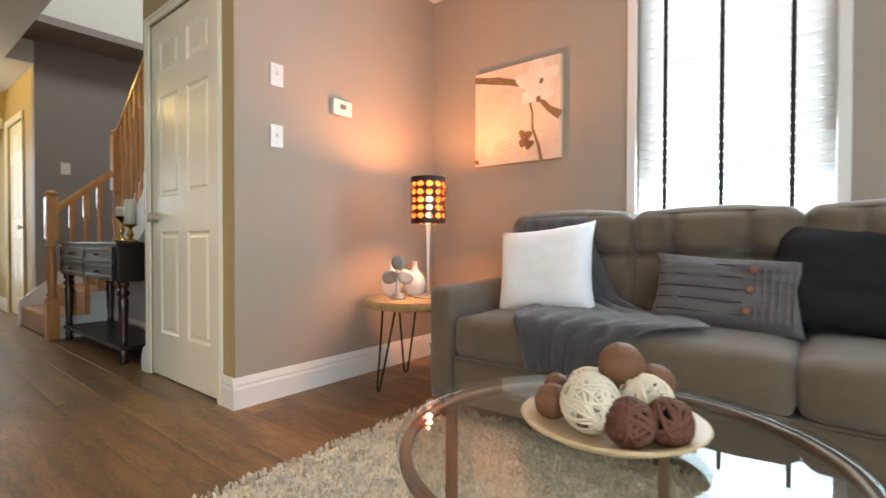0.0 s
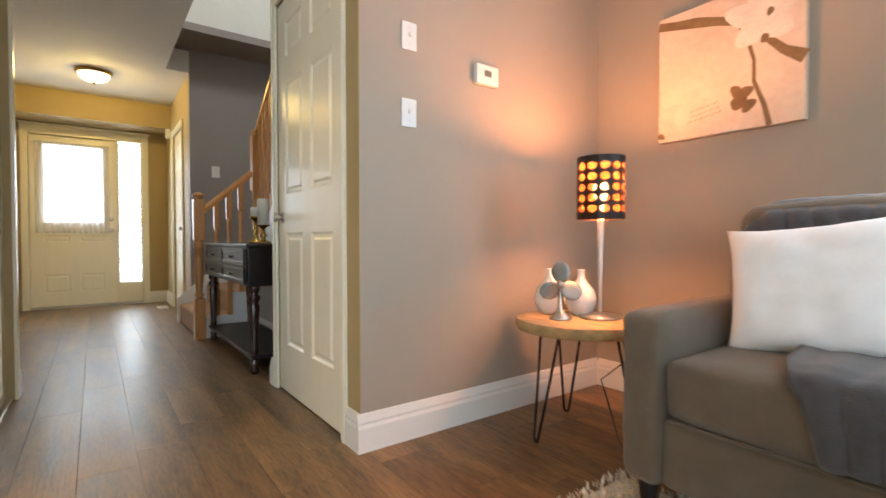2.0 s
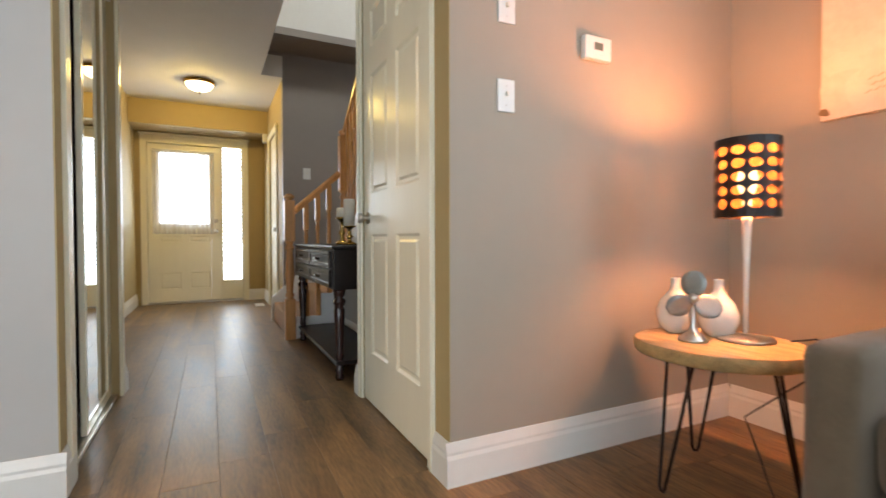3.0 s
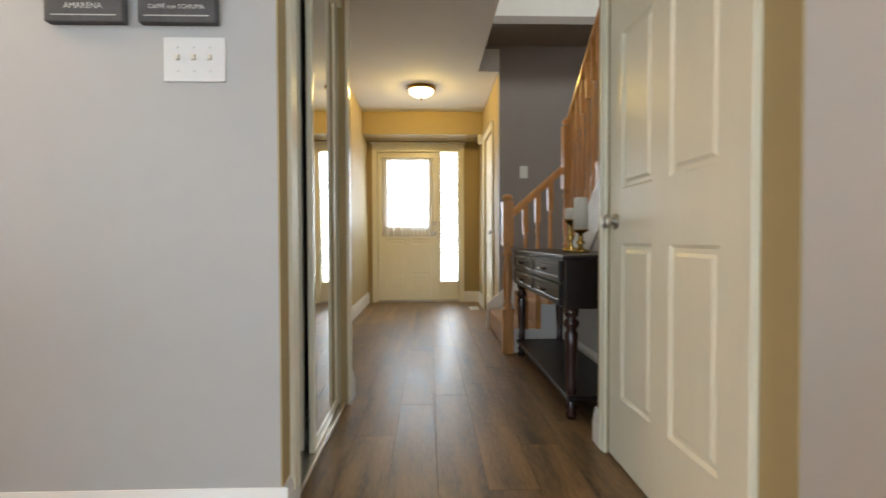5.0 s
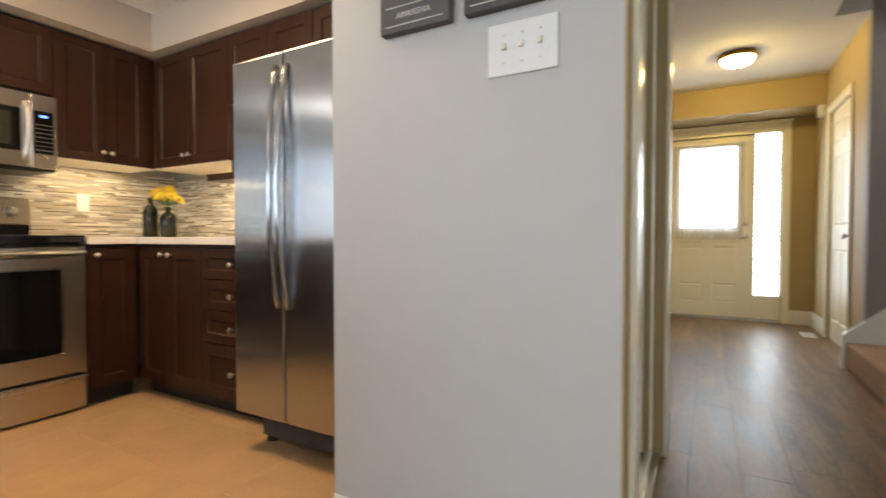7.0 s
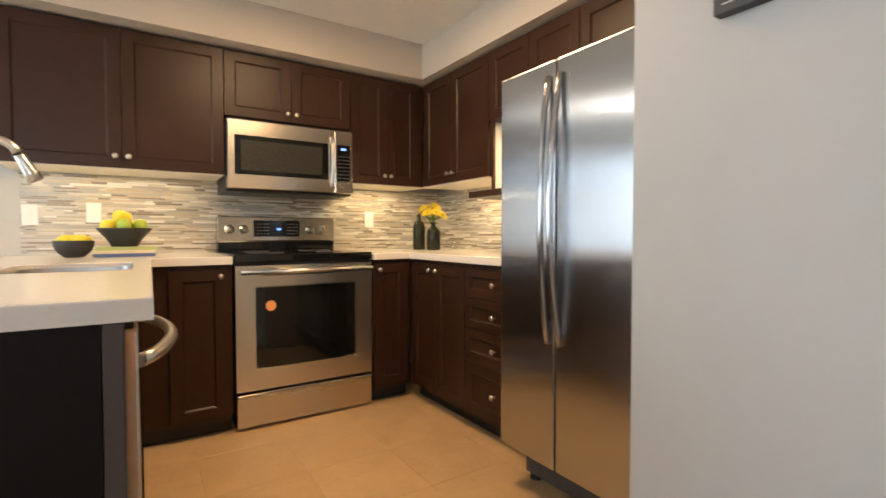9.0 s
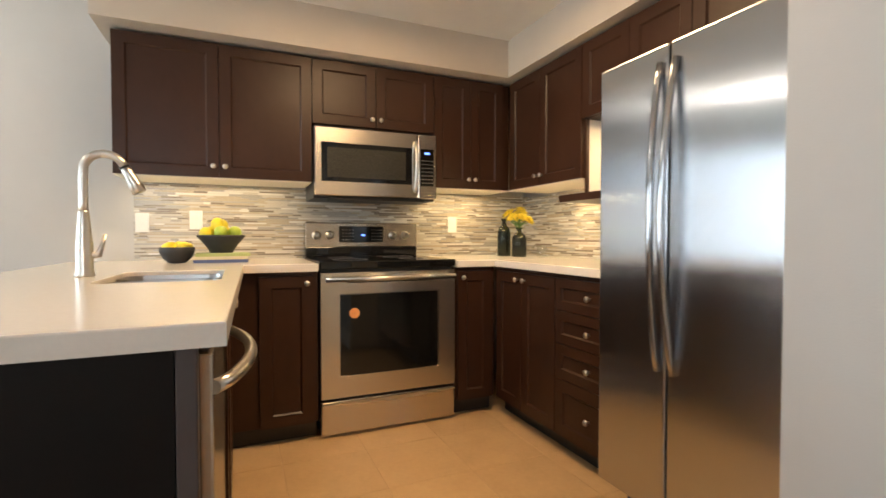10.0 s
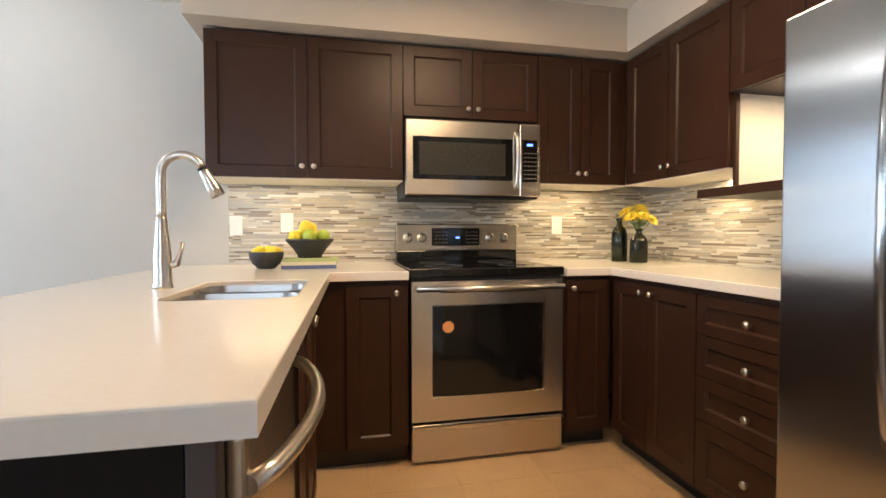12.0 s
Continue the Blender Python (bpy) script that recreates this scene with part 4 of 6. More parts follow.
def fruit_bowl(at, profile, label, fruits):
    t = thing("fruit_bowl", at, label, "bowl", "fruit bowls")
    inner = [(max(r - 0.005, 0.004), z + 0.004) for r, z in profile[2:]]
    part("bowl", lathe(bm_new(), profile + inner[::-1], seg=32), M["bowl"], t)
    return t


fruit_bowl((-0.54, -0.47, CT), [(0.035, 0.0), (0.045, 0.004), (0.068, 0.025), (0.083, 0.055), (0.086, 0.082)], "charcoal ceramic bowl filled with yellow lemons", 0)
fruit_bowl((-0.755, -0.50, CT + 0.052), [(0.060, 0.0), (0.062, 0.004), (0.064, 0.012), (0.085, 0.045), (0.122, 0.088), (0.126, 0.095)], "charcoal footed bowl of fruit on a stack of books", 0)


def fruit(name, at, r, material, label, squash=(1, 1, 1)):
    bm = ball(bm_new(), (0, 0, 0), r, 3, squash)
    for v in bm.verts:
        v.co *= 1 + 0.05 * noise.noise(v.co * 30)
    solo(name, bm, M[material], label, "fruit", (*at, 20, 30, 40), "fruit")


for x, y, z in ((-0.03, 0.025, 0.085), (0.032, 0.02, 0.085), (0.0, -0.035, 0.086), (0.05, -0.02, 0.078), (-0.045, -0.02, 0.078)):
    fruit("lemon", (-0.54 + x, -0.47 + y, CT + z), 0.030, "lemon", "yellow lemon in the charcoal bowl", (1.2, 0.95, 0.95))
for x, y, z, mname, nm in ((0.0, 0.05, 0.118, "lime", "green_apple"), (0.075, 0.02, 0.112, "lemon", "lemon"), (-0.07, 0.025, 0.118, "lime", "green_apple"), (0.0, -0.01, 0.158, "lemon", "lemon"), (-0.02, -0.065, 0.115, "lemon", "lemon"), (0.05, -0.05, 0.118, "lemon", "lemon"), (0.018, 0.01, 0.165, "lemon", "lemon")):
    fruit(nm, (-0.755 + x, -0.50 + y, CT + 0.052 + z - 0.005), 0.036, mname, "ripe %s in the footed bowl" % nm.replace("_", " "))
for i, (mt, dx) in enumerate((("paper_c", 0.0), ("paper_b", 0.004), ("paper_a", -0.006))):
    t = thing("book", (-0.757 + dx, -0.475, CT + 0.001 + 0.017 * i, 0, 0, 1.5 * i), "closed %s book in the stack under the bowl" % ("blue", "cream", "green")[i], "book", "stacked books")
    part("cover", blocks(((-0.135, -0.09, 0), (0.135, 0.09, 0.0025)), ((-0.135, -0.09, 0.0145), (0.135, 0.09, 0.017)), ((-0.135, 0.0875, 0.0025), (0.135, 0.09, 0.0145))), M[mt], t)
    part("pages", boxed((-0.131, -0.086, 0.0025), (0.131, 0.0875, 0.0145)), M["wax"], t)


def bottle(at, s, r, label):
    prof = [(r * 0.9, 0.0), (r, 0.006), (r, s * 0.62), (r * 0.8, s * 0.75), (r * 0.36, s * 0.84), (r * 0.33, s * 0.94), (r * 0.46, s * 0.955), (r * 0.46, s)]
    inner = [(max(a - 0.003, 0.003), z + 0.003) for a, z in prof[1:-1]] + [(prof[-1][0] - 0.004, s)]
    return solo("glass_bottle", lathe(bm_new(), prof + inner[::-1], seg=28), M["bottle"], label, "bottle", at, "glass bottles")


bottle((-2.62, -0.56, CT), 0.27, 0.048, "tall olive glass bottle on the corner worktop")
bottle((-2.66, -0.42, CT), 0.205, 0.052, "short olive glass bottle holding yellow flowers")
fl = thing("flower_bouquet", (-2.66, -0.42, CT + 0.10), "bunch of yellow flowers in the short olive bottle", "flowers")
rnd = random.Random(4)
heads = []
for i in range(17):
    a, rr = rnd.uniform(0, 6.28), rnd.uniform(0.0, 0.095)
    heads.append((rr * math.cos(a), rr * math.sin(a), 0.185 + rnd.uniform(-0.02, 0.045) - rr * 0.25))
for hx, hy, hz in heads:
    part("stem", tube(bm_new(), [(0, 0, -0.08), (hx * 0.1, hy * 0.1, 0.09), (hx * 0.6, hy * 0.6, hz * 0.75), (hx, hy, hz)], 0.0018, 5), M["leaf"], fl)
    bm = bm_new()
    up = Vector((hx * 2.2, hy * 2.2, 0.16)).normalized()
    q = up.to_track_quat("Z", "Y").to_matrix().to_4x4()
    for ring, (n, ln, tilt) in enumerate(((13, 0.050, 14), (11, 0.042, 36), (8, 0.028, 60))):
        for k in range(n):
            m = Matrix.Translation((hx, hy, hz)) @ q @ pose(0, 0, 0.002 * ring, 0, 0, 360 * k / n + 17 * ring) @ pose(0, 0, 0, 0, -tilt, 0)
            vs = [bm.verts.new(m @ Vector(p)) for p in ((0.002, 0, 0), (ln * 0.6, -0.010, 0.004), (ln, 0, 0.0), (ln * 0.6, 0.010, 0.004))]
            bm.faces.new((vs[0], vs[1], vs[2]))
            bm.faces.new((vs[0], vs[2], vs[3]))
    part("blossom", bm, M["petal"], fl)
for i in range(7):
    a = i * 0.9
    bm = bm_new()
    m = pose(0.02 * math.cos(a), 0.02 * math.sin(a), 0.115, 0, -35, math.degrees(a))
    vs = [bm.verts.new(m @ Vector(p)) for p in ((0, 0, 0), (0.03, -0.012, 0.004), (0.065, 0, 0), (0.03, 0.012, 0.004))]
    bm.faces.new(vs)
    part("leaf", bm, M["leaf"], fl)
gp = [(0.026, 0), (0.028, 0.004), (0.034, 0.075), (0.032, 0.075), (0.026, 0.008), (0.004, 0.007)]
solo("glass_tumbler", lathe(bm_new(), gp, seg=24), M["clear"], "small clear glass tumbler on the worktop", "glass", (-2.80, -0.35, CT))


def sheer(name, col, clear=0.35, fine=0.0):
    """Thin stuff that light passes through, partly straight."""
    m = bpy.data.materials.new(name)
    m.use_nodes = True
    nt = m.node_tree
    out = nt.nodes["Material Output"]
    a, b, c = nt.nodes.new("ShaderNodeBsdfTranslucent"), nt.nodes.new("ShaderNodeBsdfTransparent"), nt.nodes.new("ShaderNodeBsdfDiffuse")
    a.inputs[0].default_value = c.inputs[0].default_value = (*col, 1)
    m1, m2 = nt.nodes.new("ShaderNodeMixShader"), nt.nodes.new("ShaderNodeMixShader")
    m1.inputs[0].default_value, m2.inputs[0].default_value = 0.4, clear
    nt.links.new(a.outputs[0], m1.inputs[1])
    nt.links.new(c.outputs[0], m1.inputs[2])
    nt.links.new(m1.outputs[0], m2.inputs[1])
    nt.links.new(b.outputs[0], m2.inputs[2])
    nt.links.new(m2.outputs[0], out.inputs[0])
    return m


M["voile"] = sheer("white_voile", (0.86, 0.85, 0.86), 0.45)
M["slat"] = sheer("translucent_blind_slat", (0.86, 0.87, 0.87), 0.0)
M["amber"] = sheer("amber_lamp_liner", (0.11, 0.038, 0.012), 0.15)

# bright overcast distance outside the glazing
for nm, lo, hi in (("backdrop_front", (-9.2, 0.5, -0.5), (-9.15, 5.5, 4.5)), ("backdrop_window", (-2.5, 7.6, -0.5), (4.5, 7.65, 4.5)), ("backdrop_rear", (-0.5, -3.0, -0.5), (5.0, -2.95, 4.5)), ("backdrop_patio", (5.6, -3.0, -0.2), (5.65, 5.0, 4.0))):
    structure(nm, boxed(lo, hi), M["haze" if nm in ("backdrop_rear", "backdrop_patio") else "outside_shade" if nm == "backdrop_window" else "outside"], "overexposed bright daylight outside the glazing", "backdrop")


# ---------------------------------------------------------------- door frames and doors
def casing(x0, x1, ztop, y, ny, name="door_trim", wdt=0.066):
    """Moulded casing round an opening in a wall in the x-z plane; ny: the way the wall looks along y."""
    bm = bm_new()
    def strip(lo, hi):
        box(bm, (lo[0], y, lo[1]), (hi[0], y + ny * 0.014, hi[1]), 0.003)
    strip((x0 - wdt, 0), (x0, ztop + wdt))
    strip((x1, 0), (x1 + wdt, ztop + wdt))
    strip((x0 + 0.0005, ztop), (x1 - 0.0005, ztop + wdt))
    for lo, hi in (((x0 - wdt, 0), (x0 - wdt + 0.018, ztop + wdt)), ((x1 + wdt - 0.018, 0), (x1 + wdt, ztop + wdt)), ((x0 - wdt, ztop + wdt - 0.018), (x1 + wdt, ztop + wdt))):
        box(bm, (lo[0], y + ny * 0.0145, lo[1]), (hi[0], y + ny * 0.021, hi[1]), 0.003)
    return structure(name, bm, M["door"], "cream painted door casing", "trim")


def six_panels(w, h):
    s, mid = 0.115, 0.10
    a = (w - 2 * s - mid) / 2
    rows = ((0.185, 0.84), (1.04, 1.67), (1.785, 1.985))
    return [(x, x + a, z0 * h / 2.1, z1 * h / 2.1) for x in (s, s + a + mid) for z0, z1 in rows]


def round_knob(parent, x, z, y):
    bm = lathe(bm_new(), [(0.030, 0), (0.031, 0.006), (0.022, 0.010), (0.013, 0.013), (0.012, 0.024), (0.022, 0.031), (0.028, 0.042), (0.026, 0.053), (0.012, 0.058)], (x, y, z), 20, Matrix.Rotation(radians(90), 4, "X"))
    return part("knob", bm, M["chrome"], parent, "polished nickel door knob")


door1 = thing("door_1", (-2.336, 3.866, 0.008), "closed cream six-panel closet door with a nickel knob", "door", kind="structure")
slab = part("slab", panelled(0.844, 2.105, 0.036, [(x0, x1, z0, z1) for x0, x1 in ((0.116, 0.362), (0.476, 0.732)) for z0, z1 in ((0.258, 0.86), (1.066, 1.662), (1.80, 1.985))], 0.010, True, 0.016), M["door"], door1)
round_knob(slab, 0.070, 0.945, 0.0)
for z in (0.22, 1.05, 1.87):
    part("hinge", lathe(bm_new(), [(0.006, 0), (0.006, 0.085), (0.003, 0.09)], (0.842, -0.007, z), 10), M["chrome"], slab)
casing(-2.338, -1.49, 2.12, 3.86, -1, wdt=0.045)

door2 = thing("door_2", (-6.352, 3.845, 0.008), "closed cream six-panel powder room door", "door", kind="structure")
slab = part("slab", panelled(0.744, 2.085, 0.036, six_panels(0.744, 2.085), 0.008, True, 0.014), M["door"], door2)
round_knob(slab, 0.684, 0.95, 0.0)
casing(-6.36, -5.60, 2.10, 3.83, -1, wdt=0.06)

# front door with a half-height glazed panel, and its sidelight
door3 = thing("door_3", pose(-7.085, 2.417, 0.03, 0, 0, 90), "closed cream front door with a glazed upper half and sheer curtain", "door", kind="structure")
DWD, DHT = 0.852, 2.06
bm = bm_new()
gx0, gx1, gz0, gz1 = 0.105, 0.735, 1.00, 1.985
for lo, hi in (((0, 0.0), (gx0, DHT)), ((gx1, 0.0), (DWD, DHT)), ((gx0, gz1), (gx1, DHT))):
    box(bm, (lo[0], 0.0, lo[1]), (hi[0], 0.045, hi[1]))
fr = part("slab", bm, M["door"], door3)
pw = gx1 - gx0
part("lower_panel", moved(panelled(pw - 0.001, gz0 - 0.001, 0.045, [(0.02, pw / 2 - 0.05, 0.16, 0.38), (pw / 2 + 0.05, pw - 0.02, 0.16, 0.38), (0.02, pw / 2 - 0.05, 0.78, 0.86), (pw / 2 + 0.05, pw - 0.02, 0.78, 0.86)], 0.006, True, 0.012), pose(gx0 + 0.0005, 0, 0)), M["door"], fr)
bm = bm_new()
for lo, hi in (((gx0, gz0), (gx0 + 0.03, gz1)), ((gx1 - 0.03, gz0), (gx1, gz1)), ((gx0 + 0.03, gz0), (gx1 - 0.03, gz0 + 0.03)), ((gx0 + 0.03, gz1 - 0.03), (gx1 - 0.03, gz1))):
    box(bm, (lo[0], -0.010, lo[1]), (hi[0], 0.04, hi[1]), 0.003)
part("glazing_bead", bm, M["trim"], fr)
pane = part("pane", boxed((gx0 + 0.03, 0.018, gz0 + 0.03), (gx1 - 0.03, 0.024, gz1 - 0.03)), M["clear"], fr)
pane.visible_shadow = False
round_knob(fr, DWD - 0.06, 0.93, 0.0)
part("deadbolt", lathe(bm_new(), [(0.028, 0), (0.028, 0.012), (0.012, 0.016), (0.010, 0.03)], (DWD - 0.06, 0.0, 1.07), 18, Matrix.Rotation(radians(90), 4, "X")), M["chrome"], fr)
part("threshold", boxed((-0.06, -0.04, -0.029), (1.19, 0.06, -0.006), 0.003), M["chrome"], door3)
# curtain on the door
cur = thing("door_curtain", pose(-7.072, 2.47, 1.0, 0, 0, 90), "sheer white gathered curtain over the front door glass", "curtain")
bm = bm_new()
NX, NZ = 90, 14
cw, chh = 0.72, 1.10
vs = [[bm.verts.new((cw * i / NX, -0.022 - 0.010 * math.sin(i * 0.95) * (0.5 + 0.5 * j / NZ) - 0.004 * math.sin(i * 0.37 + j), 1.02 - chh * j / NZ + (0.006 * math.sin(i * 0.8) if j == NZ else 0))) for j in range(NZ + 1)] for i in range(NX + 1)]
for i in range(NX):
    for j in range(NZ):
        f = bm.faces.new((vs[i][j], vs[i + 1][j], vs[i + 1][j + 1], vs[i][j + 1]))
        f.smooth = True
part("cloth", bm, M["voile"], cur)
part("curtain_rod", tube(bm_new(), [(-0.03, -0.028, 1.0), (cw + 0.03, -0.028, 1.0)], 0.005, 8), M["trim"], cur)

win1 = thing("window_1", pose(-7.085, 3.285, 0.03, 0, 0, 90), "narrow sidelight with a white slatted blind beside the front door", "window", kind="structure")
bm = bm_new()
for lo, hi in (((0.0, 0.0), (0.26, 0.26)), ((0.0, 2.075), (0.26, 2.16)), ((0.0, 0.26), (0.014, 2.075)), ((0.246, 0.26), (0.26, 2.075))):
    box(bm, (lo[0], 0.0, lo[1]), (hi[0], 0.045, hi[1]), 0.002)
part("window_frame", bm, M["door"], win1)
pane = part("pane", boxed((0.014, 0.018, 0.26), (0.246, 0.024, 2.075)), M["clear"], win1)
pane.visible_shadow = False
blind = thing("window_blind", pose(-7.070, 3.30, 0.30, 0, 0, 90), "white slatted blind over the sidelight, nearly closed", "blind")
for i in range(34):
    part("slat", boxed((0.0, -0.0135, -0.0007), (0.228, 0.0135, 0.0007)), M["slat"], blind).matrix_local = pose(0, 0.0, 0.03 + 0.0525 * i, 38 if i > 3 else 4, 0, 0)
part("head_rail", boxed((-0.005, -0.02, 1.80), (0.235, 0.02, 1.84), 0.004), M["trim"], blind)
# stops behind the front door's edges
structure("door_trim", blocks(((-7.17, 2.395, 0.06), (-7.132, 2.44, 2.19)), ((-7.17, 3.245, 0.06), (-7.132, 3.30, 2.19)), ((-7.17, 2.44, 2.06), (-7.132, 3.245, 2.19)), ((-7.17, 3.30, 2.12), (-7.132, 3.55, 2.19)), ((-7.17, 2.395, 0.0), (-7.132, 3.55, 0.06)), ((-7.17, 3.53, 0.06), (-7.132, 3.55, 2.12))), M["door"], "cream painted stops of the front door frame", "trim")
# casing of door and sidelight
bm = bm_new()
for lo, hi in (((2.34, 0), (2.412, 2.205)), ((3.272, 0), (3.284, 2.11)), ((3.548, 0), (3.62, 2.205)), ((2.4125, 2.10), (3.5475, 2.205))):
    box(bm, (-7.06, lo[0], lo[1]), (-7.042, hi[0], hi[1]), 0.003)
box(bm, (-7.06, 2.325, 2.206), (-7.020, 3.635, 2.228), 0.004)
structure("door_trim", bm, M["door"], "cream painted casing of front door and sidelight", "trim")
bm = bm_new()
for lo, hi in (((-7.2, 2.34), (-7.061, 2.41)), ((-7.2, 3.55), (-7.061, 3.57))):
    box(bm, (*lo, 0), (*hi, 2.19))
structure("door_trim", bm, M["door"], "cream painted front door jambs", "trim")

# ---------------------------------------------------------------- mirrored closet
mc = thing("mirrored_closet_door", (-2.42, 2.651, 0.02, 0, 0, 0.87), "sliding closet door with a full-height mirror, nearly closed", "closet door", "mirrored closet doors")
def mirror_door(x0, x1, y, root, far=0.11):
    """A mirror in a frame whose far stile is a wide board."""
    fr = bm_new()
    for lo, hi in (((x0, 0.0), (x0 + far, 2.09)), ((x1 - 0.035, 0.0), (x1, 2.09)), ((x0 + far, 0.0), (x1 - 0.035, 0.05)), ((x0 + far, 2.05), (x1 - 0.035, 2.09))):
        box(fr, (lo[0], y - 0.012, lo[1]), (hi[0], y + 0.012, hi[1]), 0.003)
    f = part("door_frame", fr, M["gilt"], root)
    part("mirror", boxed((x0 + far, y - 0.008, 0.05), (x1 - 0.035, y + 0.006, 2.05)), M["mirror"], f, "silvered mirror pane")


mirror_door(-0.525, 0.085, 0.0, mc)
mc2 = thing("mirrored_closet_door", (-2.42, 2.60, 0.02), "rear sliding closet door with a full-height mirror", "closet door", "mirrored closet doors")
mirror_door(-0.51, 0.06, 0.0, mc2)
structure("door_trim", boxed((-2.949, 2.57, 0.0), (-1.971, 2.68, 0.016), 0.003), M["chrome"], "metal floor track of the sliding closet doors", "trim")
bm = bm_new()
for lo, hi in (((-3.015, 2.69), (-2.951, 2.706)), ((-1.969, 2.69), (-1.905, 2.706))):
    box(bm, (*lo, 0), (*hi, 2.20), 0.003)
box(bm, (-2.9505, 2.69, 2.13), (-1.9695, 2.706, 2.20), 0.003)
box(bm, (-2.9495, 2.55, 2.10), (-1.9705, 2.675, 2.139), 0.002)
structure("door_trim", bm, M["door"], "cream painted casing of the mirrored closet", "trim")

# ---------------------------------------------------------------- stairs
st = thing("staircase", (-4.68, 4.3, 0), "carpeted stairs with white sides turning up beside the hall", "stairs")
O = Vector((-4.68, 4.3, 0))


def loc(bm):
    return moved(bm, Matrix.Translation(-O))


RISE = 0.19
for i in range(2):
    y0 = 3.735 + 0.25 * i
    part("step", loc(boxed((-5.118, y0 - 0.012, RISE * i), (-4.085, 4.24, RISE * (i + 1)), 0.022, 3)), M["carpet"], st, "carpeted step")
part("landing", loc(boxed((-5.118, 4.202, RISE * 2), (-4.085, 5.358, RISE * 3), 0.022, 3)), M["carpet"], st, "carpeted landing")
NUP = 7
for i in range(NUP):
    x0 = -4.06 + 0.25 * i
    part("step", loc(boxed((x0, 4.242, RISE * (2.2 + i)), (min(x0 + 0.50, -2.455), 5.358, RISE * (i + 4)), 0.02, 2)), M["carpet"], st, "carpeted step")
# white stepped side of the first flight
bm = bm_new()
prism(bm, [(3.717, 0), (4.199, 0), (4.199, 0.565), (4.185, 0.565), (4.185, 0.375), (3.97, 0.375), (3.97, 0.185), (3.717, 0.185)], "x", -4.0845, -4.062)
part("side_panel", loc(bm), M["trim"], st, "white painted stair side")
# sloped skirting on the wall side
bm = bm_new()
prism(bm, [(3.70, 0.0), (3.79, 0.0), (4.30, 0.40), (4.30, 0.66), (4.18, 0.66), (3.70, 0.24)], "x", -5.1195, -5.10)
part("skirting", loc(bm), M["trim"], st, "white painted stair skirting")
# stringer of the second flight and the wall under it
bm = bm_new()
x1 = -2.455
sl = RISE / 0.25
zb = lambda x: 0.42 + sl * (x + 4.06)
prism(bm, [(-4.06, zb(-4.06)), (x1, zb(x1)), (x1, zb(x1) + 0.32), (-4.06, zb(-4.06) + 0.32)], "y", 4.192, 4.2395)
part("stringer", loc(bm), M["trim"], st, "white painted stringer")
bm = bm_new()
prism(bm, [(-4.06, 0), (x1, 0), (x1, zb(x1) + 0.1), (-4.06, zb(-4.06) + 0.1)], "y", 4.202, 4.238)
structure("wall_under_stairs", bm, M["wall_light"], "pale grey wall under the stairs", "wall")


def post(at, h, turned_from, turned_to, s, name, cap=False):
    """A square post with a turned middle; returns the mesh in the staircase's frame."""
    bm = bm_new()
    x, y, z = at
    box(bm, (x - s, y - s, z), (x + s, y + s, z + turned_from), 0.004)
    box(bm, (x - s, y - s, z + turned_to), (x + s, y + s, z + h), 0.004)
    L = turned_to - turned_from
    prof = [(0.95, 0), (0.6, 0.02), (0.9, 0.05), (0.9, 0.08), (0.62, 0.11), (0.72, 0.2), (0.92, 0.42), (0.74, 0.7), (0.62, 0.84), (0.9, 0.87), (0.9, 0.90), (0.6, 0.94), (0.95, 1.0)]
    lathe(bm, [(s * r, z + turned_from + L * f) for r, f in prof], (x, y, 0), 16)
    if cap:
        lathe(bm, [(s * 0.75, z + h), (s * 0.62, z + h + 0.012), (s * 1.05, z + h + 0.022), (s * 1.0, z + h + 0.040), (s * 0.5, z + h + 0.055), (s * 0.1, z + h + 0.058)], (x, y, 0), 18)
    return loc(bm)


part("newel_post", post((-4.065, 3.735, 0.0), 1.172, 0.34, 0.83, 0.042, "newel", True), M["oak"], st, "honey oak newel post")
part("newel_post", post((-4.065, 4.202, 0.39), 1.365, 0.42, 0.88, 0.042, "newel", True), M["oak"], st, "honey oak newel post")
rail = [(-4.065, 3.775, 1.075), (-4.065, 4.165, 1.420)]


def handrail(p, q):
    bm = bm_new()
    p, q = Vector(p), Vector(q)
    d = (q - p).normalized()
    side = d.cross(Vector((0, 0, 1))).normalized()
    up = side.cross(d)
    prof = [(-0.028, -0.02), (0.028, -0.02), (0.032, 0.005), (0.024, 0.024), (0.010, 0.032), (-0.010, 0.032), (-0.024, 0.024), (-0.032, 0.005)]
    a, b = [[bm.verts.new(e + side * u + up * v) for u, v in prof] for e in (p, q)]
    for i in range(8):
        bm.faces.new((a[i], a[(i + 1) % 8], b[(i + 1) % 8], b[i]))
    bm.faces.new(a[::-1])
    bm.faces.new(b)
    return loc(bm)


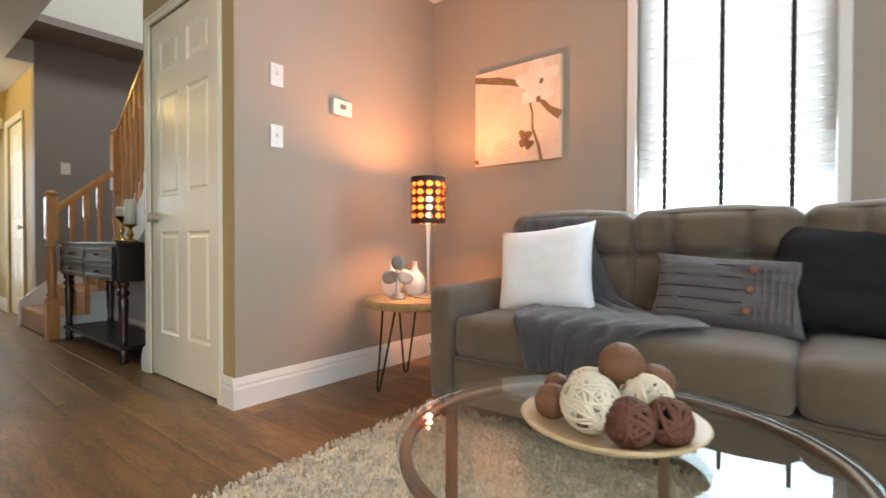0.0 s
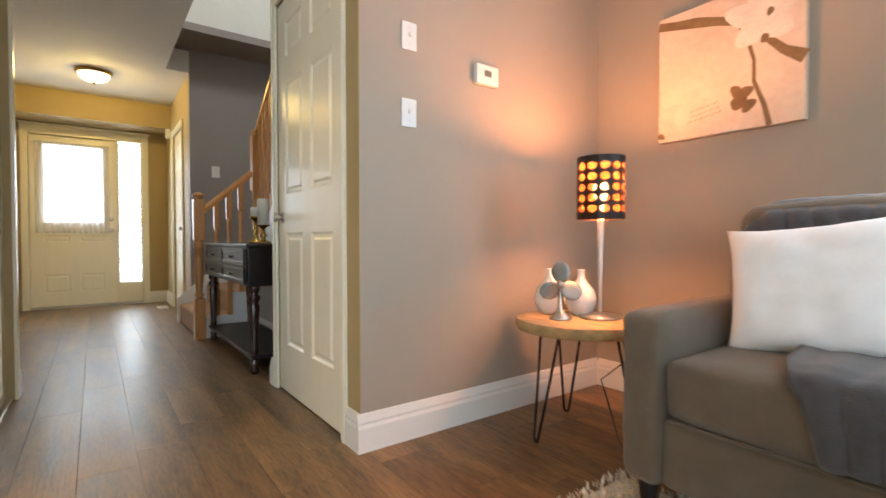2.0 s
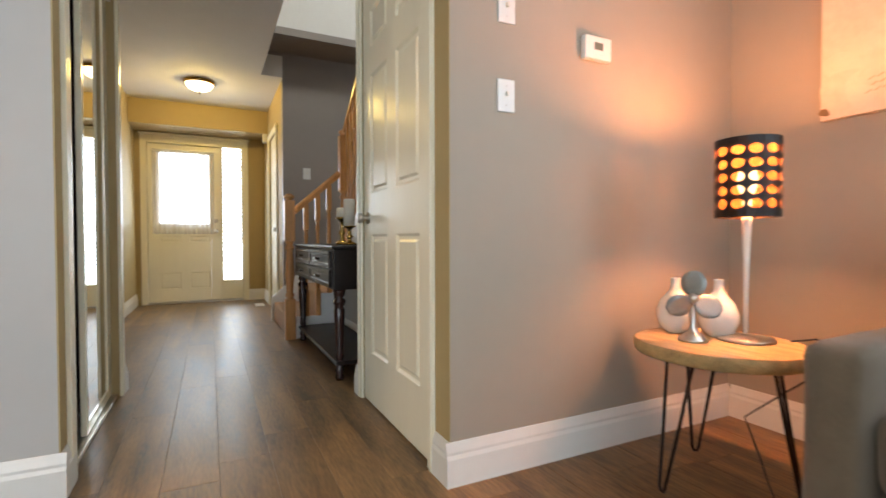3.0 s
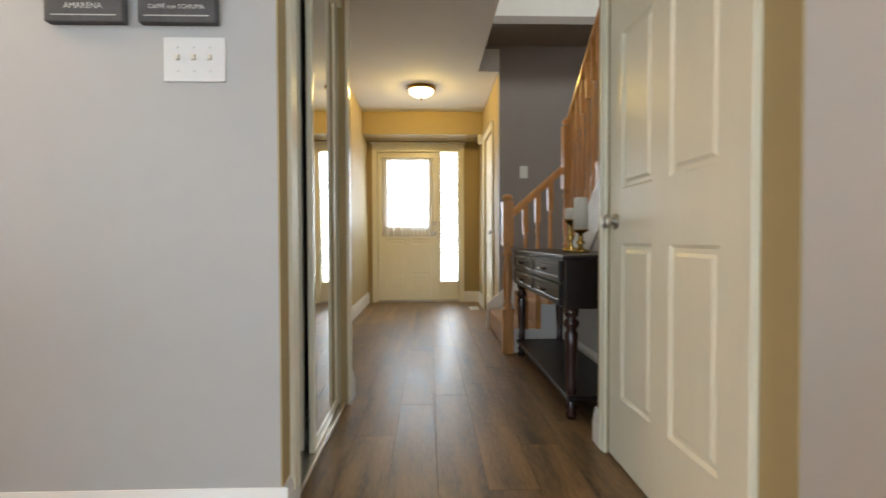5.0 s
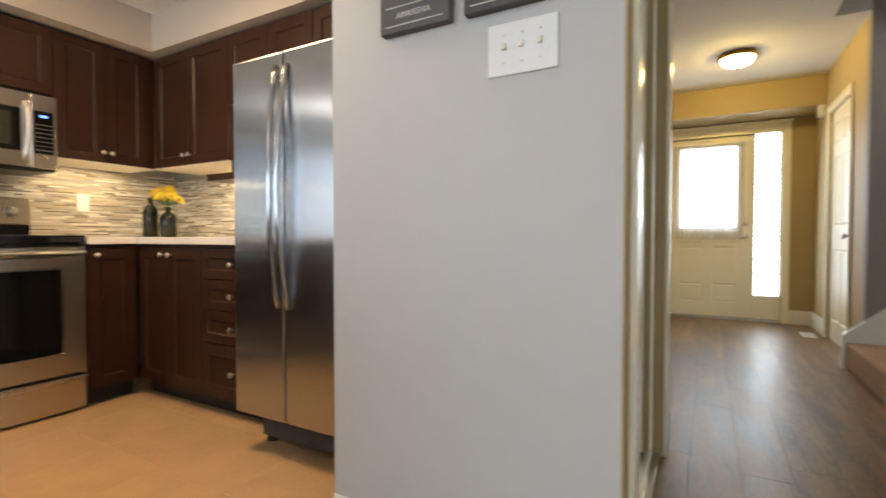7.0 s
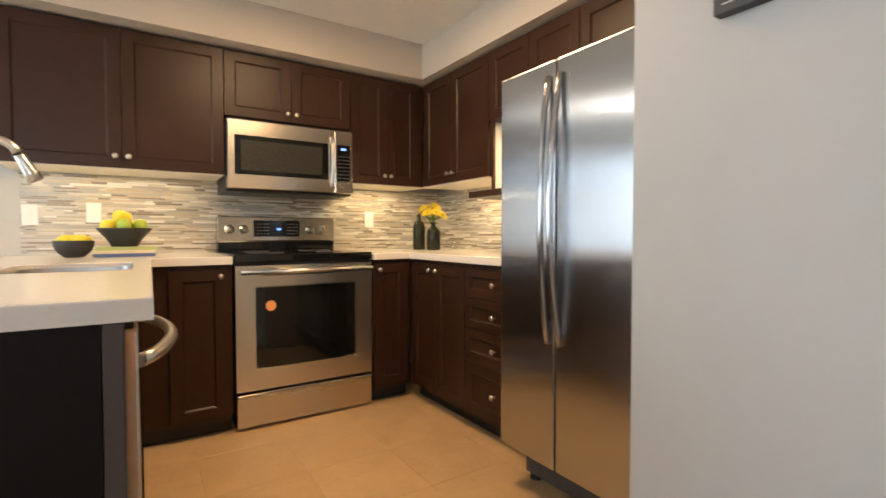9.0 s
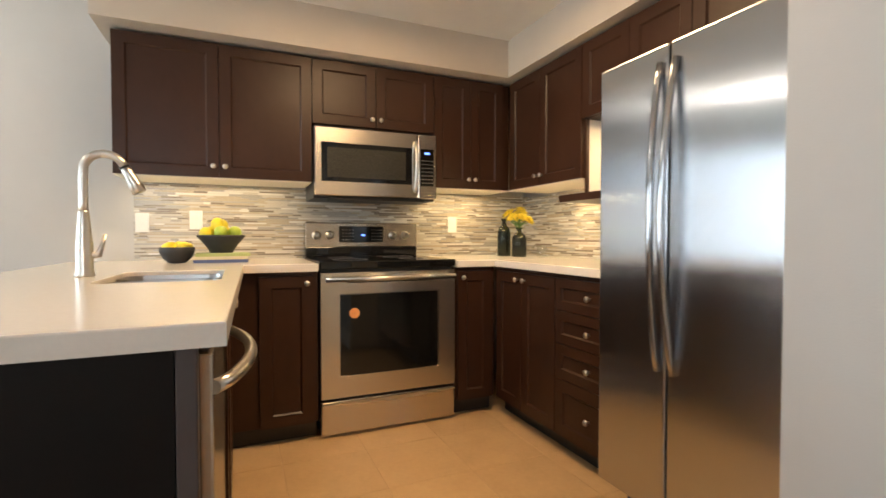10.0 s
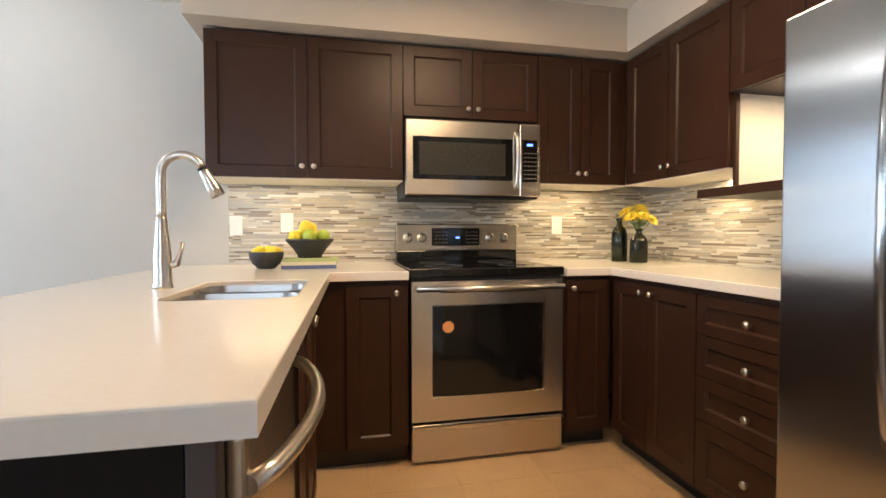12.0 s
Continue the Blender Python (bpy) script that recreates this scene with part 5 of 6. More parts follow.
part("handrail", handrail(*rail), M["oak"], st, "honey oak handrail")
UP0, UP1 = (-4.03, 4.216, 1.80), (-2.47, 4.216, 1.80 + sl * 1.56)
part("handrail", handrail(UP0, UP1), M["oak"], st, "honey oak handrail")
for i in range(3):
    f = (i + 1) / 4
    y = 3.775 + 0.39 * f
    z0 = 0.186 if y < 3.97 else 0.376
    zt = 1.075 + 0.345 * (y - 3.775) / 0.39 - 0.015
    part("baluster", post((-4.065, y, z0), zt - z0, 0.22, zt - z0 - 0.22, 0.021, "baluster"), M["oak"], st, "turned honey oak baluster")
for i in range(14):
    x = -3.96 + 0.108 * i
    z0 = zb(x) + 0.315
    zt = 1.80 + sl * (x + 4.03) - 0.02
    part("baluster", post((x, 4.216, z0), zt - z0, 0.16, zt - z0 - 0.24, 0.020, "baluster"), M["oak"], st, "turned honey oak baluster")

# ---------------------------------------------------------------- console table
ct = thing("console_table", (-3.345, 3.97, 0), "black-brown console table with four drawers, turned legs and low shelf", "console table")
X0, X1, Y0, Y1 = -0.665, 0.665, -0.185, 0.185
part("tabletop", boxed((X0 - 0.015, Y0 - 0.015, 0.785), (X1 + 0.015, Y1 + 0.005, 0.808), 0.006, 3), M["black_wood"], ct)
body = part("apron", boxed((X0, Y0, 0.545), (X1, Y1, 0.785), 0.003), M["black_wood"], ct)
for i in range(2):
    for j in range(2):
        a = X0 + 0.05 + 0.62 * i
        z = 0.558 + 0.113 * j
        d = part("drawer", moved(panelled(0.605, 0.103, 0.018, [(0.022, 0.583, 0.022, 0.081)], 0.004, rim=0.006), pose(a, Y0 - 0.019, z)), M["black_wood"], ct)
        part("handle", tube(bm_new(), [(a + 0.25, Y0 - 0.02, z + 0.052), (a + 0.255, Y0 - 0.036, z + 0.050), (a + 0.35, Y0 - 0.036, z + 0.050), (a + 0.355, Y0 - 0.02, z + 0.052)], 0.006, 8), M["dark_metal"], d)
legp = [(0.022, 0), (0.027, 0.02), (0.020, 0.04), (0.028, 0.06), (0.020, 0.075), (0.020, 0.13), (0.026, 0.14), (0.022, 0.16), (0.030, 0.35), (0.033, 0.42), (0.024, 0.44), (0.038, 0.465), (0.038, 0.48), (0.022, 0.495), (0.034, 0.515), (0.036, 0.53), (0.034, 0.545)]
for x in (X0 + 0.04, X1 - 0.04):
    for y in (Y0 + 0.04, Y1 - 0.04):
        part("leg", lathe(bm_new(), legp, (x, y, 0), 18), mat("red_brown_leg", (0.040, 0.014, 0.011), 0.25, var=0.25, coat=0.3) if "red_brown_leg" not in bpy.data.materials else bpy.data.materials["red_brown_leg"], ct, "turned red-brown leg")
part("shelf", boxed((X0, Y0 + 0.01, 0.095), (X1, Y1, 0.120), 0.005), M["black_wood"], ct)


def candlestick(at, s, cr, ch, tall=1.0):
    t = thing("candle_holder", at, "antique brass candlestick on the console table", "candle holder", "candlesticks")
    part("stick", lathe(bm_new(), [(r, z * tall) for r, z in ((0.05 * s, 0), (0.052 * s, 0.006), (0.045 * s, 0.012), (0.018 * s, 0.022), (0.014 * s, 0.04), (0.026 * s, 0.055), (0.014 * s, 0.07), (0.012 * s, 0.10), (0.024 * s, 0.112), (0.045 * s, 0.122), (0.046 * s, 0.128))], seg=22), M["brass"], t)
    solo("pillar_candle", lathe(bm_new(), [(cr, 0), (cr, ch - 0.006), (cr - 0.006, ch), (0.012, ch - 0.008), (0.002, ch - 0.008)], seg=24), M["wax"], "white pillar candle on a brass candlestick", "candle", (at[0], at[1], at[2] + 0.128 * tall), "pillar candles")


candlestick((-3.06, 3.98, 0.808), 1.0, 0.038, 0.18)
candlestick((-3.20, 3.965, 0.808), 0.9, 0.034, 0.065, 1.5)

# ---------------------------------------------------------------- hall lamp, chime, vent, switches, signs
hl = thing("ceiling_light", (-5.60, 3.05, CEIL), "lit flush ceiling light with frosted glass bowl and brass rim", "ceiling light")
part("rim", lathe(bm_new(), [(0.10, -0.0), (0.148, -0.004), (0.155, -0.018), (0.142, -0.034), (0.135, -0.034), (0.135, -0.028)], seg=36), M["brass"], hl)
hb = part("glass_bowl", lathe(bm_new(), [(0.134, -0.030), (0.126, -0.058), (0.104, -0.082), (0.068, -0.099), (0.03, -0.107), (0.006, -0.108)], seg=36), M["lampglass"], hl, "glowing frosted glass bowl")
hb.visible_shadow = False
part("finial", lathe(bm_new(), [(0.004, -0.136), (0.010, -0.130), (0.007, -0.120), (0.014, -0.112), (0.010, -0.105)], seg=14), M["brass"], hl)
solo("door_chime", boxed((-6.68, 3.775, 2.13), (-6.585, 3.828, 2.25), 0.006), M["white"], "cream plastic door chime box below the bulkhead", "door chime")
vt = thing("floor_vent", (-6.42, 3.70, 0.0), "cream metal floor vent register", "vent")
part("frame", boxed((-0.13, -0.055, 0.0), (0.13, 0.055, 0.006), 0.002), M["white"], vt)
for i in range(9):
    part("louvre", boxed((-0.11 + 0.025 * i, -0.04, 0.006), (-0.10 + 0.025 * i, 0.04, 0.009)), M["white"], vt)


def switch_plate(at, rz, gangs, label, group, w1=0.072, h2=0.058):
    t = thing("light_switch", (*at, 0, 0, rz), label, "light switch", group)
    w = 0.0 + (w1 / 2 if gangs == 1 else 0.089)
    pl = part("plate", boxed((-w, -0.007, -h2), (w, 0.0, h2), 0.003), M["white"], t)
    for g in range(gangs):
        x = (g - (gangs - 1) / 2) * 0.046
        part("toggle", boxed((x - 0.0055, -0.017, -0.003), (x + 0.0055, -0.007, 0.013), 0.002), M["wax"], pl)
        for dz in (-0.034, 0.034):
            part("screw", lathe(bm_new(), [(0.003, 0), (0.0025, 0.001), (0.0005, 0.0012)], (x, -0.007, dz), 8, Matrix.Rotation(radians(90), 4, "X")), M["chrome"], pl)
    return t


switch_plate((-1.334, 4.088, 1.668), 90, 1, "white single light switch on the taupe wall", "living room switches")
switch_plate((-1.334, 4.086, 1.354), 90, 1, "white single light switch on the taupe wall", "living room switches")
switch_plate((-1.83, 2.452, 1.408), 90, 3, "white triple light switch plate on the grey wall end", "hall switches", h2=0.064)
switch_plate((-5.12, 4.072, 1.547), 90, 1, "white light switch on the purple-grey stairwell wall", "stair switches", 0.078, 0.06)
th = thing("thermostat", pose(-1.334, 4.500, 1.586, 0, 0, 90), "white wall thermostat with a small grey display", "thermostat")
part("body", boxed((-0.068, -0.028, -0.045), (0.068, 0.0, 0.045), 0.006, 3), M["white"], th)
part("display", boxed((-0.022, -0.0292, -0.008), (0.022, -0.0282, 0.020)), mat("grey_lcd", (0.16, 0.17, 0.14), 0.2), th, "grey display")
part("buttons", boxed((-0.03, -0.030, -0.028), (0.03, -0.028, -0.020), 0.001), M["white"], th)


def text_on(parent, words, size, at, material, name="lettering"):
    cu = bpy.data.curves.new(name, "FONT")
    cu.body, cu.size, cu.align_x, cu.align_y, cu.extrude, cu.resolution_u = words, size, "CENTER", "CENTER", 0.0005, 2
    tmp = new(name, cu)
    me = bpy.data.meshes.new_from_object(tmp.evaluated_get(bpy.context.evaluated_depsgraph_get()))
    bpy.data.objects.remove(tmp)
    me.transform(Matrix.Translation(at) @ Matrix.Rotation(radians(90), 4, "X"))
    me.materials.append(material)
    ob = new(name, me)
    ob.parent = parent
    return ob


for yc, lines in ((2.155, ("MENTA", "AMARENA")), (2.414, ("CAFF\u00c8 DOPPIO", "CAFF\u00c8 con SCHIUMA"))):
    t = thing("wall_sign", pose(-1.83, yc, 1.505, 0, 0, 90), "dark slate wall sign with pale lettering on the grey wall end", "sign", "slate signs")
    b = part("board", boxed((-0.109, -0.028, 0.0), (0.109, 0.0, 0.26), 0.003), M["slate"], t)
    for z in (0.018, 0.068, 0.118):
        part("rule", boxed((-0.09, -0.0295, z - 0.0012), (0.09, -0.0282, z + 0.0012)), M["chalk"], b)
    for words, z in zip(lines, (0.094, 0.043)):
        text_on(b, words, 0.023 if len(words) < 9 else 0.021 if len(words) < 14 else 0.0172, (0, -0.0288, z), M["chalk"])


# ---------------------------------------------------------------- living room window and blind
win2 = thing("window_2", (0.50, 5.36, 0.92), "white framed window behind the sofa covered by a slatted blind", "window", kind="structure")
bm = bm_new()
for lo, hi in (((-0.463, -0.06), (-0.415, 1.43)), ((0.415, -0.06), (0.463, 1.43)), ((-0.4145, 1.365), (0.4145, 1.43)), ((-0.4145, -0.06), (0.4145, -0.002))):
    box(bm, (lo[0], -0.018, lo[1]), (hi[0], 0.0, hi[1]), 0.004)
part("window_casing", bm, M["trim"], win2)
bm = bm_new()
for lo, hi in (((-0.425, 0.0), (-0.36, 1.36)), ((0.36, 0.0), (0.425, 1.36)), ((-0.36, 1.30), (0.36, 1.36)), ((-0.36, 0.0), (0.36, 0.06))):
    box(bm, (lo[0], 0.07, lo[1]), (hi[0], 0.13, hi[1]), 0.004)
part("window_frame", bm, M["trim"], win2)
pane = part("pane", boxed((-0.36, 0.095, 0.06), (0.36, 0.101, 1.30)), M["clear"], win2)
pane.visible_shadow = False
bl = thing("window_blind", (0.50, 5.395, 0.92), "white slatted blind with black ladder tapes behind the sofa", "blind")
for i in range(27):
    part("slat", boxed((-0.408, -0.025, -0.0012), (0.408, 0.025, 0.0012), 0.0008, 1), M["slat"], bl).matrix_local = pose(0, 0, 0.02 + 0.049 * i, -48, 0, 0)
for x in (-0.275, -0.018, 0.262):
    zig = [(-0.033 + 0.003 * (i % 2), 0.0245 * i) for i in range(55)]
    part("ladder_tape", prism(bm_new(), zig + [(y + 0.002, z) for y, z in zig[::-1]], "x", x - 0.010, x + 0.010), M["tape"], bl)
part("head_rail", boxed((-0.41, -0.03, 1.315), (0.41, 0.03, 1.358), 0.004), M["trim"], bl)
part("bottom_rail", boxed((-0.408, -0.025, -0.008), (0.408, 0.025, 0.008), 0.003), M["trim"], bl)

# kitchen window out of view
kw = thing("window_4", (1.95, -0.94, 0.72), "white framed kitchen window", "window", kind="structure")
bm = bm_new()
for lo, hi in (((-0.75, 0.0), (-0.69, 1.38)), ((0.69, 0.0), (0.75, 1.38)), ((-0.69, 1.32), (0.69, 1.38)), ((-0.69, 0.0), (0.69, 0.06)), ((-0.03, 0.06), (0.03, 1.32))):
    box(bm, (lo[0], -0.03, lo[1]), (hi[0], 0.03, hi[1]), 0.004)
part("window_frame", bm, M["trim"], kw)
# east window out of view, added to light the hall's east-facing surfaces
ew = thing("window_5", (3.25, 3.75, 0.88), "unseen white framed living room window added for light", "window", kind="structure")
bm = bm_new()
for lo, hi in (((-0.80, 0.0), (-0.74, 1.24)), ((0.74, 0.0), (0.80, 1.24)), ((-0.74, 1.18), (0.74, 1.24)), ((-0.74, 0.0), (0.74, 0.06)), ((-0.03, 0.06), (0.03, 1.18))):
    box(bm, (-0.03, lo[0], lo[1]), (0.03, hi[0], hi[1]), 0.004)
part("window_frame", bm, M["trim"], ew)
# patio door out of view that lights the room
pd = thing("window_3", (3.25, 0.6, 0.0), "sliding glazed patio door", "window", kind="structure")
bm = bm_new()
for lo, hi in (((-1.15, 0.0), (-1.07, 2.1)), ((1.07, 0.0), (1.15, 2.1)), ((-1.07, 2.02), (1.07, 2.1)), ((-1.07, 0.0), (1.07, 0.08)), ((-0.04, 0.08), (0.04, 2.02))):
    box(bm, (-0.03, lo[0], lo[1]), (0.03, hi[0], hi[1]), 0.004)
part("window_frame", bm, M["trim"], pd)
for a, b in ((-1.07, -0.04), (0.04, 1.07)):
    pane = part("pane", boxed((-0.004, a, 0.08), (0.004, b, 2.02)), M["clear"], pd)
    pane.visible_shadow = False

# ---------------------------------------------------------------- canvas print
pic = thing("canvas_print", pose(-0.642, 5.358, 1.31, 0, 0, 0), "square canvas print of pale orchids on a brown branch", "picture")
part("canvas", boxed((-0.305, -0.034, 0.0), (0.305, 0.0, 0.612), 0.003), M["canvas"], pic)


def stroke(pts, widths, material, name, lift=0.0350):
    """A flat brush stroke on the canvas along points (u, v) in canvas metres."""
    bm = bm_new()
    rows = []
    for i, (u, v) in enumerate(pts):
        a, b = Vector(pts[max(i - 1, 0)]), Vector(pts[min(i + 1, len(pts) - 1)])
        d = (b - a).normalized()
        n = Vector((-d.y, d.x)) * widths[i]
        rows.append([bm.verts.new((u + s * n.x, -lift, v + s * n.y)) for s in (-1, 1)])
    for a, b in zip(rows, rows[1:]):
        bm.faces.new((a[0], a[1], b[1], b[0]))
    return part(name, bm, M[material], pic)


def petal_patch(cx, cy, r1, r2, ang, material, lift=0.0352):
    bm = bm_new()
    vs = []
    for k in range(20):
        a = 2 * math.pi * k / 20
        rr = 1 + 0.10 * math.sin(3 * a + cx * 30)
        u, v = r1 * rr * math.cos(a), r2 * rr * math.sin(a)
        t = radians(ang)
        vs.append(bm.verts.new((cx + u * math.cos(t) - v * math.sin(t), -lift, cy + u * math.sin(t) + v * math.cos(t))))
    bm.faces.new(vs)
    return part("petal", bm, M[material], pic)


stroke([(-0.305, 0.575), (-0.22, 0.555), (-0.12, 0.535), (-0.02, 0.505), (0.05, 0.48), (0.14, 0.40), (0.23, 0.30), (0.304, 0.25)], [0.020, 0.020, 0.024, 0.019, 0.020, 0.013, 0.018, 0.028], "paint_brown", "branch")
stroke([(0.05, 0.48), (0.09, 0.40), (0.12, 0.29), (0.12, 0.20), (0.16, 0.09), (0.18, 0.0)], [0.010, 0.008, 0.007, 0.008, 0.010, 0.012], "paint_brown", "branch", 0.0354)
for a in (20, 92, 164, 236, 308):
    petal_patch(0.15 + 0.075 * math.cos(radians(a)), 0.475 + 0.07 * math.sin(radians(a)), 0.075, 0.05, a, "paint_pale", 0.0358 + a * 1e-6)
for a in (10, 75, 140, 205, 270, 335):
    petal_patch(-0.17 + 0.075 * math.cos(radians(a)), 0.15 + 0.06 * math.sin(radians(a)), 0.08, 0.05, a, "canvas" if a % 2 else "paint_blush", 0.0358 + a * 1e-6)
for u, v, r, s in ((0.18, 0.475, 0.018, 0.013), (0.06, 0.12, 0.035, 0.028), (0.09, 0.16, 0.030, 0.024), (0.10, 0.10, 0.034, 0.022), (0.05, 0.17, 0.022, 0.03), (0.16, 0.37, 0.02, 0.015), (-0.29, 0.03, 0.014, 0.02)):
    petal_patch(u, v, r, s, u * 400, "paint_brown", 0.0368)
for i in range(16):
    u, v = -0.16 + 0.14 * ((i * 37) % 16) / 16, 0.07 + 0.07 * ((i * 23) % 16) / 16
    stroke([(u, v), (u + 0.02, v + 0.012)], [0.003, 0.003], "paint_pink", "stamen", 0.0370)

# ---------------------------------------------------------------- sofa
STRIPE = mat("dark_grey_stripe", (0.045, 0.038, 0.036), 0.92)
sf = thing("sofa", (0.82, 4.82, 0.0), "taupe woven fabric sofa with tufted back cushions against the window wall", "sofa")
def soft_block(lo, hi, puff=0.02, r=0.035, cuts=7, crown=0.02, seed=0.0, tufts=()):
    """A stuffed block: rounded, slightly swollen, with uneven faces and button tufts on its front."""
    bm = bm_new()
    c = [(a + b) / 2 for a, b in zip(lo, hi)]
    s = [(b - a) / 2 for a, b in zip(lo, hi)]
    bmesh.ops.create_cube(bm, size=2.0)
    bmesh.ops.subdivide_edges(bm, edges=bm.edges[:], cuts=cuts, use_grid_fill=True)
    for v in bm.verts:
        p = v.co.copy()
        # pull the grid towards the rims so that the edges can round
        q = Vector([math.copysign(abs(t) ** 0.62, t) for t in p])
        w = Vector((q.x * s[0], q.y * s[1], q.z * s[2]))
        core = Vector([max(-s[k] + r, min(s[k] - r, w[k])) for k in range(3)])
        d = w - core
        if d.length > 1e-6:
            m = max(abs(d.x), abs(d.y), abs(d.z))
            w = core + d.normalized() * m if sum(abs(t) > 1e-5 for t in d) > 1 else w
        f = [(1 - q[k] ** 2) for k in range(3)]
        w.x += math.copysign(puff * f[1] * f[2], q.x) if abs(p.x) > 0.999 else 0
        w.y += math.copysign(puff * f[0] * f[2], q.y) if abs(p.y) > 0.999 else 0
        w.z += crown * f[0] * f[1] if p.z > 0.999 else 0
        w += Vector((1, 1, 1)) * 0.005 * noise.noise(w * 7 + Vector((seed, seed, 0)))
        for tx, tz in tufts:
            if p.y < -0.9:
                dd = ((w.x - tx) ** 2 + (w.z - tz) ** 2)
                w.y += 0.055 * math.exp(-dd / 0.0030)
                w.y += 0.030 * math.exp(-((w.z - tz) ** 2) / 0.00025) + 0.020 * math.exp(-((w.x - tx) ** 2) / 0.00025)
        v.co = w + Vector(c)
    for f in bm.faces:
        f.smooth = True
    return bm


L0, L1 = -1.335, 1.335
part("base", boxed((L0 + 0.125, -0.47, 0.11), (L1 - 0.125, 0.40, 0.31), 0.02, 3), M["sofa"], sf)
part("back_frame", boxed((L0 + 0.02, 0.20, 0.11), (L1 - 0.02, 0.44, 0.86), 0.04, 4), M["sofa"], sf)
for a, b in ((L0, L0 + 0.13), (L1 - 0.13, L1)):
    part("armrest", soft_block((a, -0.49, 0.10), (b, 0.42, 0.615), 0.010, 0.035, 9, 0.006, a), M["sofa"], sf)
for a, b in ((L0 + 0.132, -0.004), (0.0, L1 - 0.132)):
    cu = part("seat_cushion", soft_block((a, -0.485, 0.305), (b, 0.22, 0.492), 0.014, 0.045, 11, 0.018, b), M["sofa"], sf)
    part("piping", tube(bm_new(), [(a + 0.02, -0.487, 0.316), (a + (b - a) * 0.5, -0.497, 0.316), (b - 0.02, -0.487, 0.316)], 0.005, 8), M["sofa"], cu)
q = (L1 - L0 - 0.264) / 4
for i in range(4):
    a = L0 + 0.132 + q * i
    part("back_cushion", soft_block((a + 0.003, 0.02, 0.47), (a + q - 0.003, 0.26, 0.945), 0.035, 0.05, 38, 0.02, i * 3.1,
                                    [(-q * 0.22, 0.05), (q * 0.22, 0.05)]), M["sofa"], sf)
for x in (L0 + 0.07, L1 - 0.07):
    for y in (-0.43, 0.38):
        part("leg", moved(lathe(bm_new(), [(0.024, 0), (0.026, 0.004), (0.036, 0.105), (0.034, 0.11)], (0, 0, 0), 4), pose(x, y, 0.026 if y < 0 else 0.0, 0, 0, 45)), M["black"], sf, "tapered black leg")


def cushion(name, m, w, h, t, material, label, ribs=0.0):
    """A stuffed cushion standing in its own x-z plane, with pinched corners."""
    bm = bm_new()
    n = 22
    sides = []
    for s in (-1, 1):
        g = []
        for i in range(n + 1):
            row = []
            for j in range(n + 1):
                u, v = 2 * i / n - 1, 2 * j / n - 1
                puff = (max(0.0, (1 - u ** 4) * (1 - v ** 4))) ** 0.55
                pin = 1 - 0.10 * (1 - min(abs(u), 1) ** 2) * abs(v) ** 3
                pin2 = 1 - 0.10 * (1 - min(abs(v), 1) ** 2) * abs(u) ** 3
                y = s * t / 2 * puff + (0.012 * noise.noise(Vector((u * 2.4, v * 2.4, w * 9 + s))) + 0.011 * noise.noise(Vector((u * 5, v * 5, w * 5)))) * puff
                y += ribs * math.sin(v * 46) * puff * 0.5
                row.append(bm.verts.new((u * w / 2 * pin2, y, h / 2 + v * h / 2 * pin)))
            g.append(row)
        sides.append(g)
        for i in range(n):
            for j in range(n):
                q4 = (g[i][j], g[i + 1][j], g[i + 1][j + 1], g[i][j + 1])
                f = bm.faces.new(q4 if s < 0 else q4[::-1])
                f.smooth = True
    bmesh.ops.remove_doubles(bm, verts=bm.verts, dist=0.0006)
    return solo(name, bm, M[material], label, "cushion", m, "sofa cushions")


cushion("throw_pillow", pose(-0.105, 4.660, 0.482, -16, -6, 3), 0.475, 0.42, 0.18, "pillow_white", "plump white cotton pillow leaning on the sofa back")
gp = thing("lumbar_pillow", pose(0.585, 4.675, 0.490, -20, 3, 4), "grey ribbed lumbar pillow with three brown buttons on the sofa", "cushion", "sofa cushions")
tmp = cushion("cover", pose(0, 0, 0), 0.50, 0.285, 0.14, "pillow_grey", "", 0.006)
tmp.parent = gp
for key in ("label", "category", "group"):
    if key in tmp:
        del tmp[key]
for k, z in enumerate((0.05, 0.095, 0.14, 0.185, 0.23)):
    pts = []
    for i in range(19):
        x = -0.225 + 0.285 * i / 18
        u, v = x / 0.25, z / 0.1425 - 1
        pf = max(0.0, (1 - u ** 4) * (1 - v ** 4)) ** 0.55
        pts.append((x * 0.97, -0.070 * pf - 0.0025, z))
    part("stripe", tube(bm_new(), pts, 0.0021, 6), STRIPE, gp, "narrow dark woven stripe")
for k in range(6):
    x = 0.10 + 0.022 * k
    pts = []
    for i in range(15):
        z = 0.03 + 0.225 * i / 14
        u, v = x / 0.25, z / 0.1425 - 1
        pf = max(0.0, (1 - u ** 4) * (1 - v ** 4)) ** 0.55
        pts.append((x, -0.070 * pf - 0.0015, z))
    part("stripe", tube(bm_new(), pts, 0.003, 6), mat("pale_grey_stripe", (0.155, 0.132, 0.124), 0.92) if "pale_grey_stripe" not in bpy.data.materials else bpy.data.materials["pale_grey_stripe"], gp, "pale grey woven stripe")
for i, z in enumerate((0.065, 0.142, 0.215)):
    part("button", lathe(bm_new(), [(0.013, 0), (0.013, 0.004), (0.010, 0.006), (0.002, 0.005)], (0.075 + 0.006 * i, -0.073, z), 14, Matrix.Rotation(radians(90), 4, "X")), M["wood_button"], gp, "brown wooden button")
cushion("throw_pillow", pose(0.96, 4.76, 0.490, -20, 4, 0), 0.54, 0.40, 0.17, "pillow_black", "black cotton pillow leaning on the sofa back")

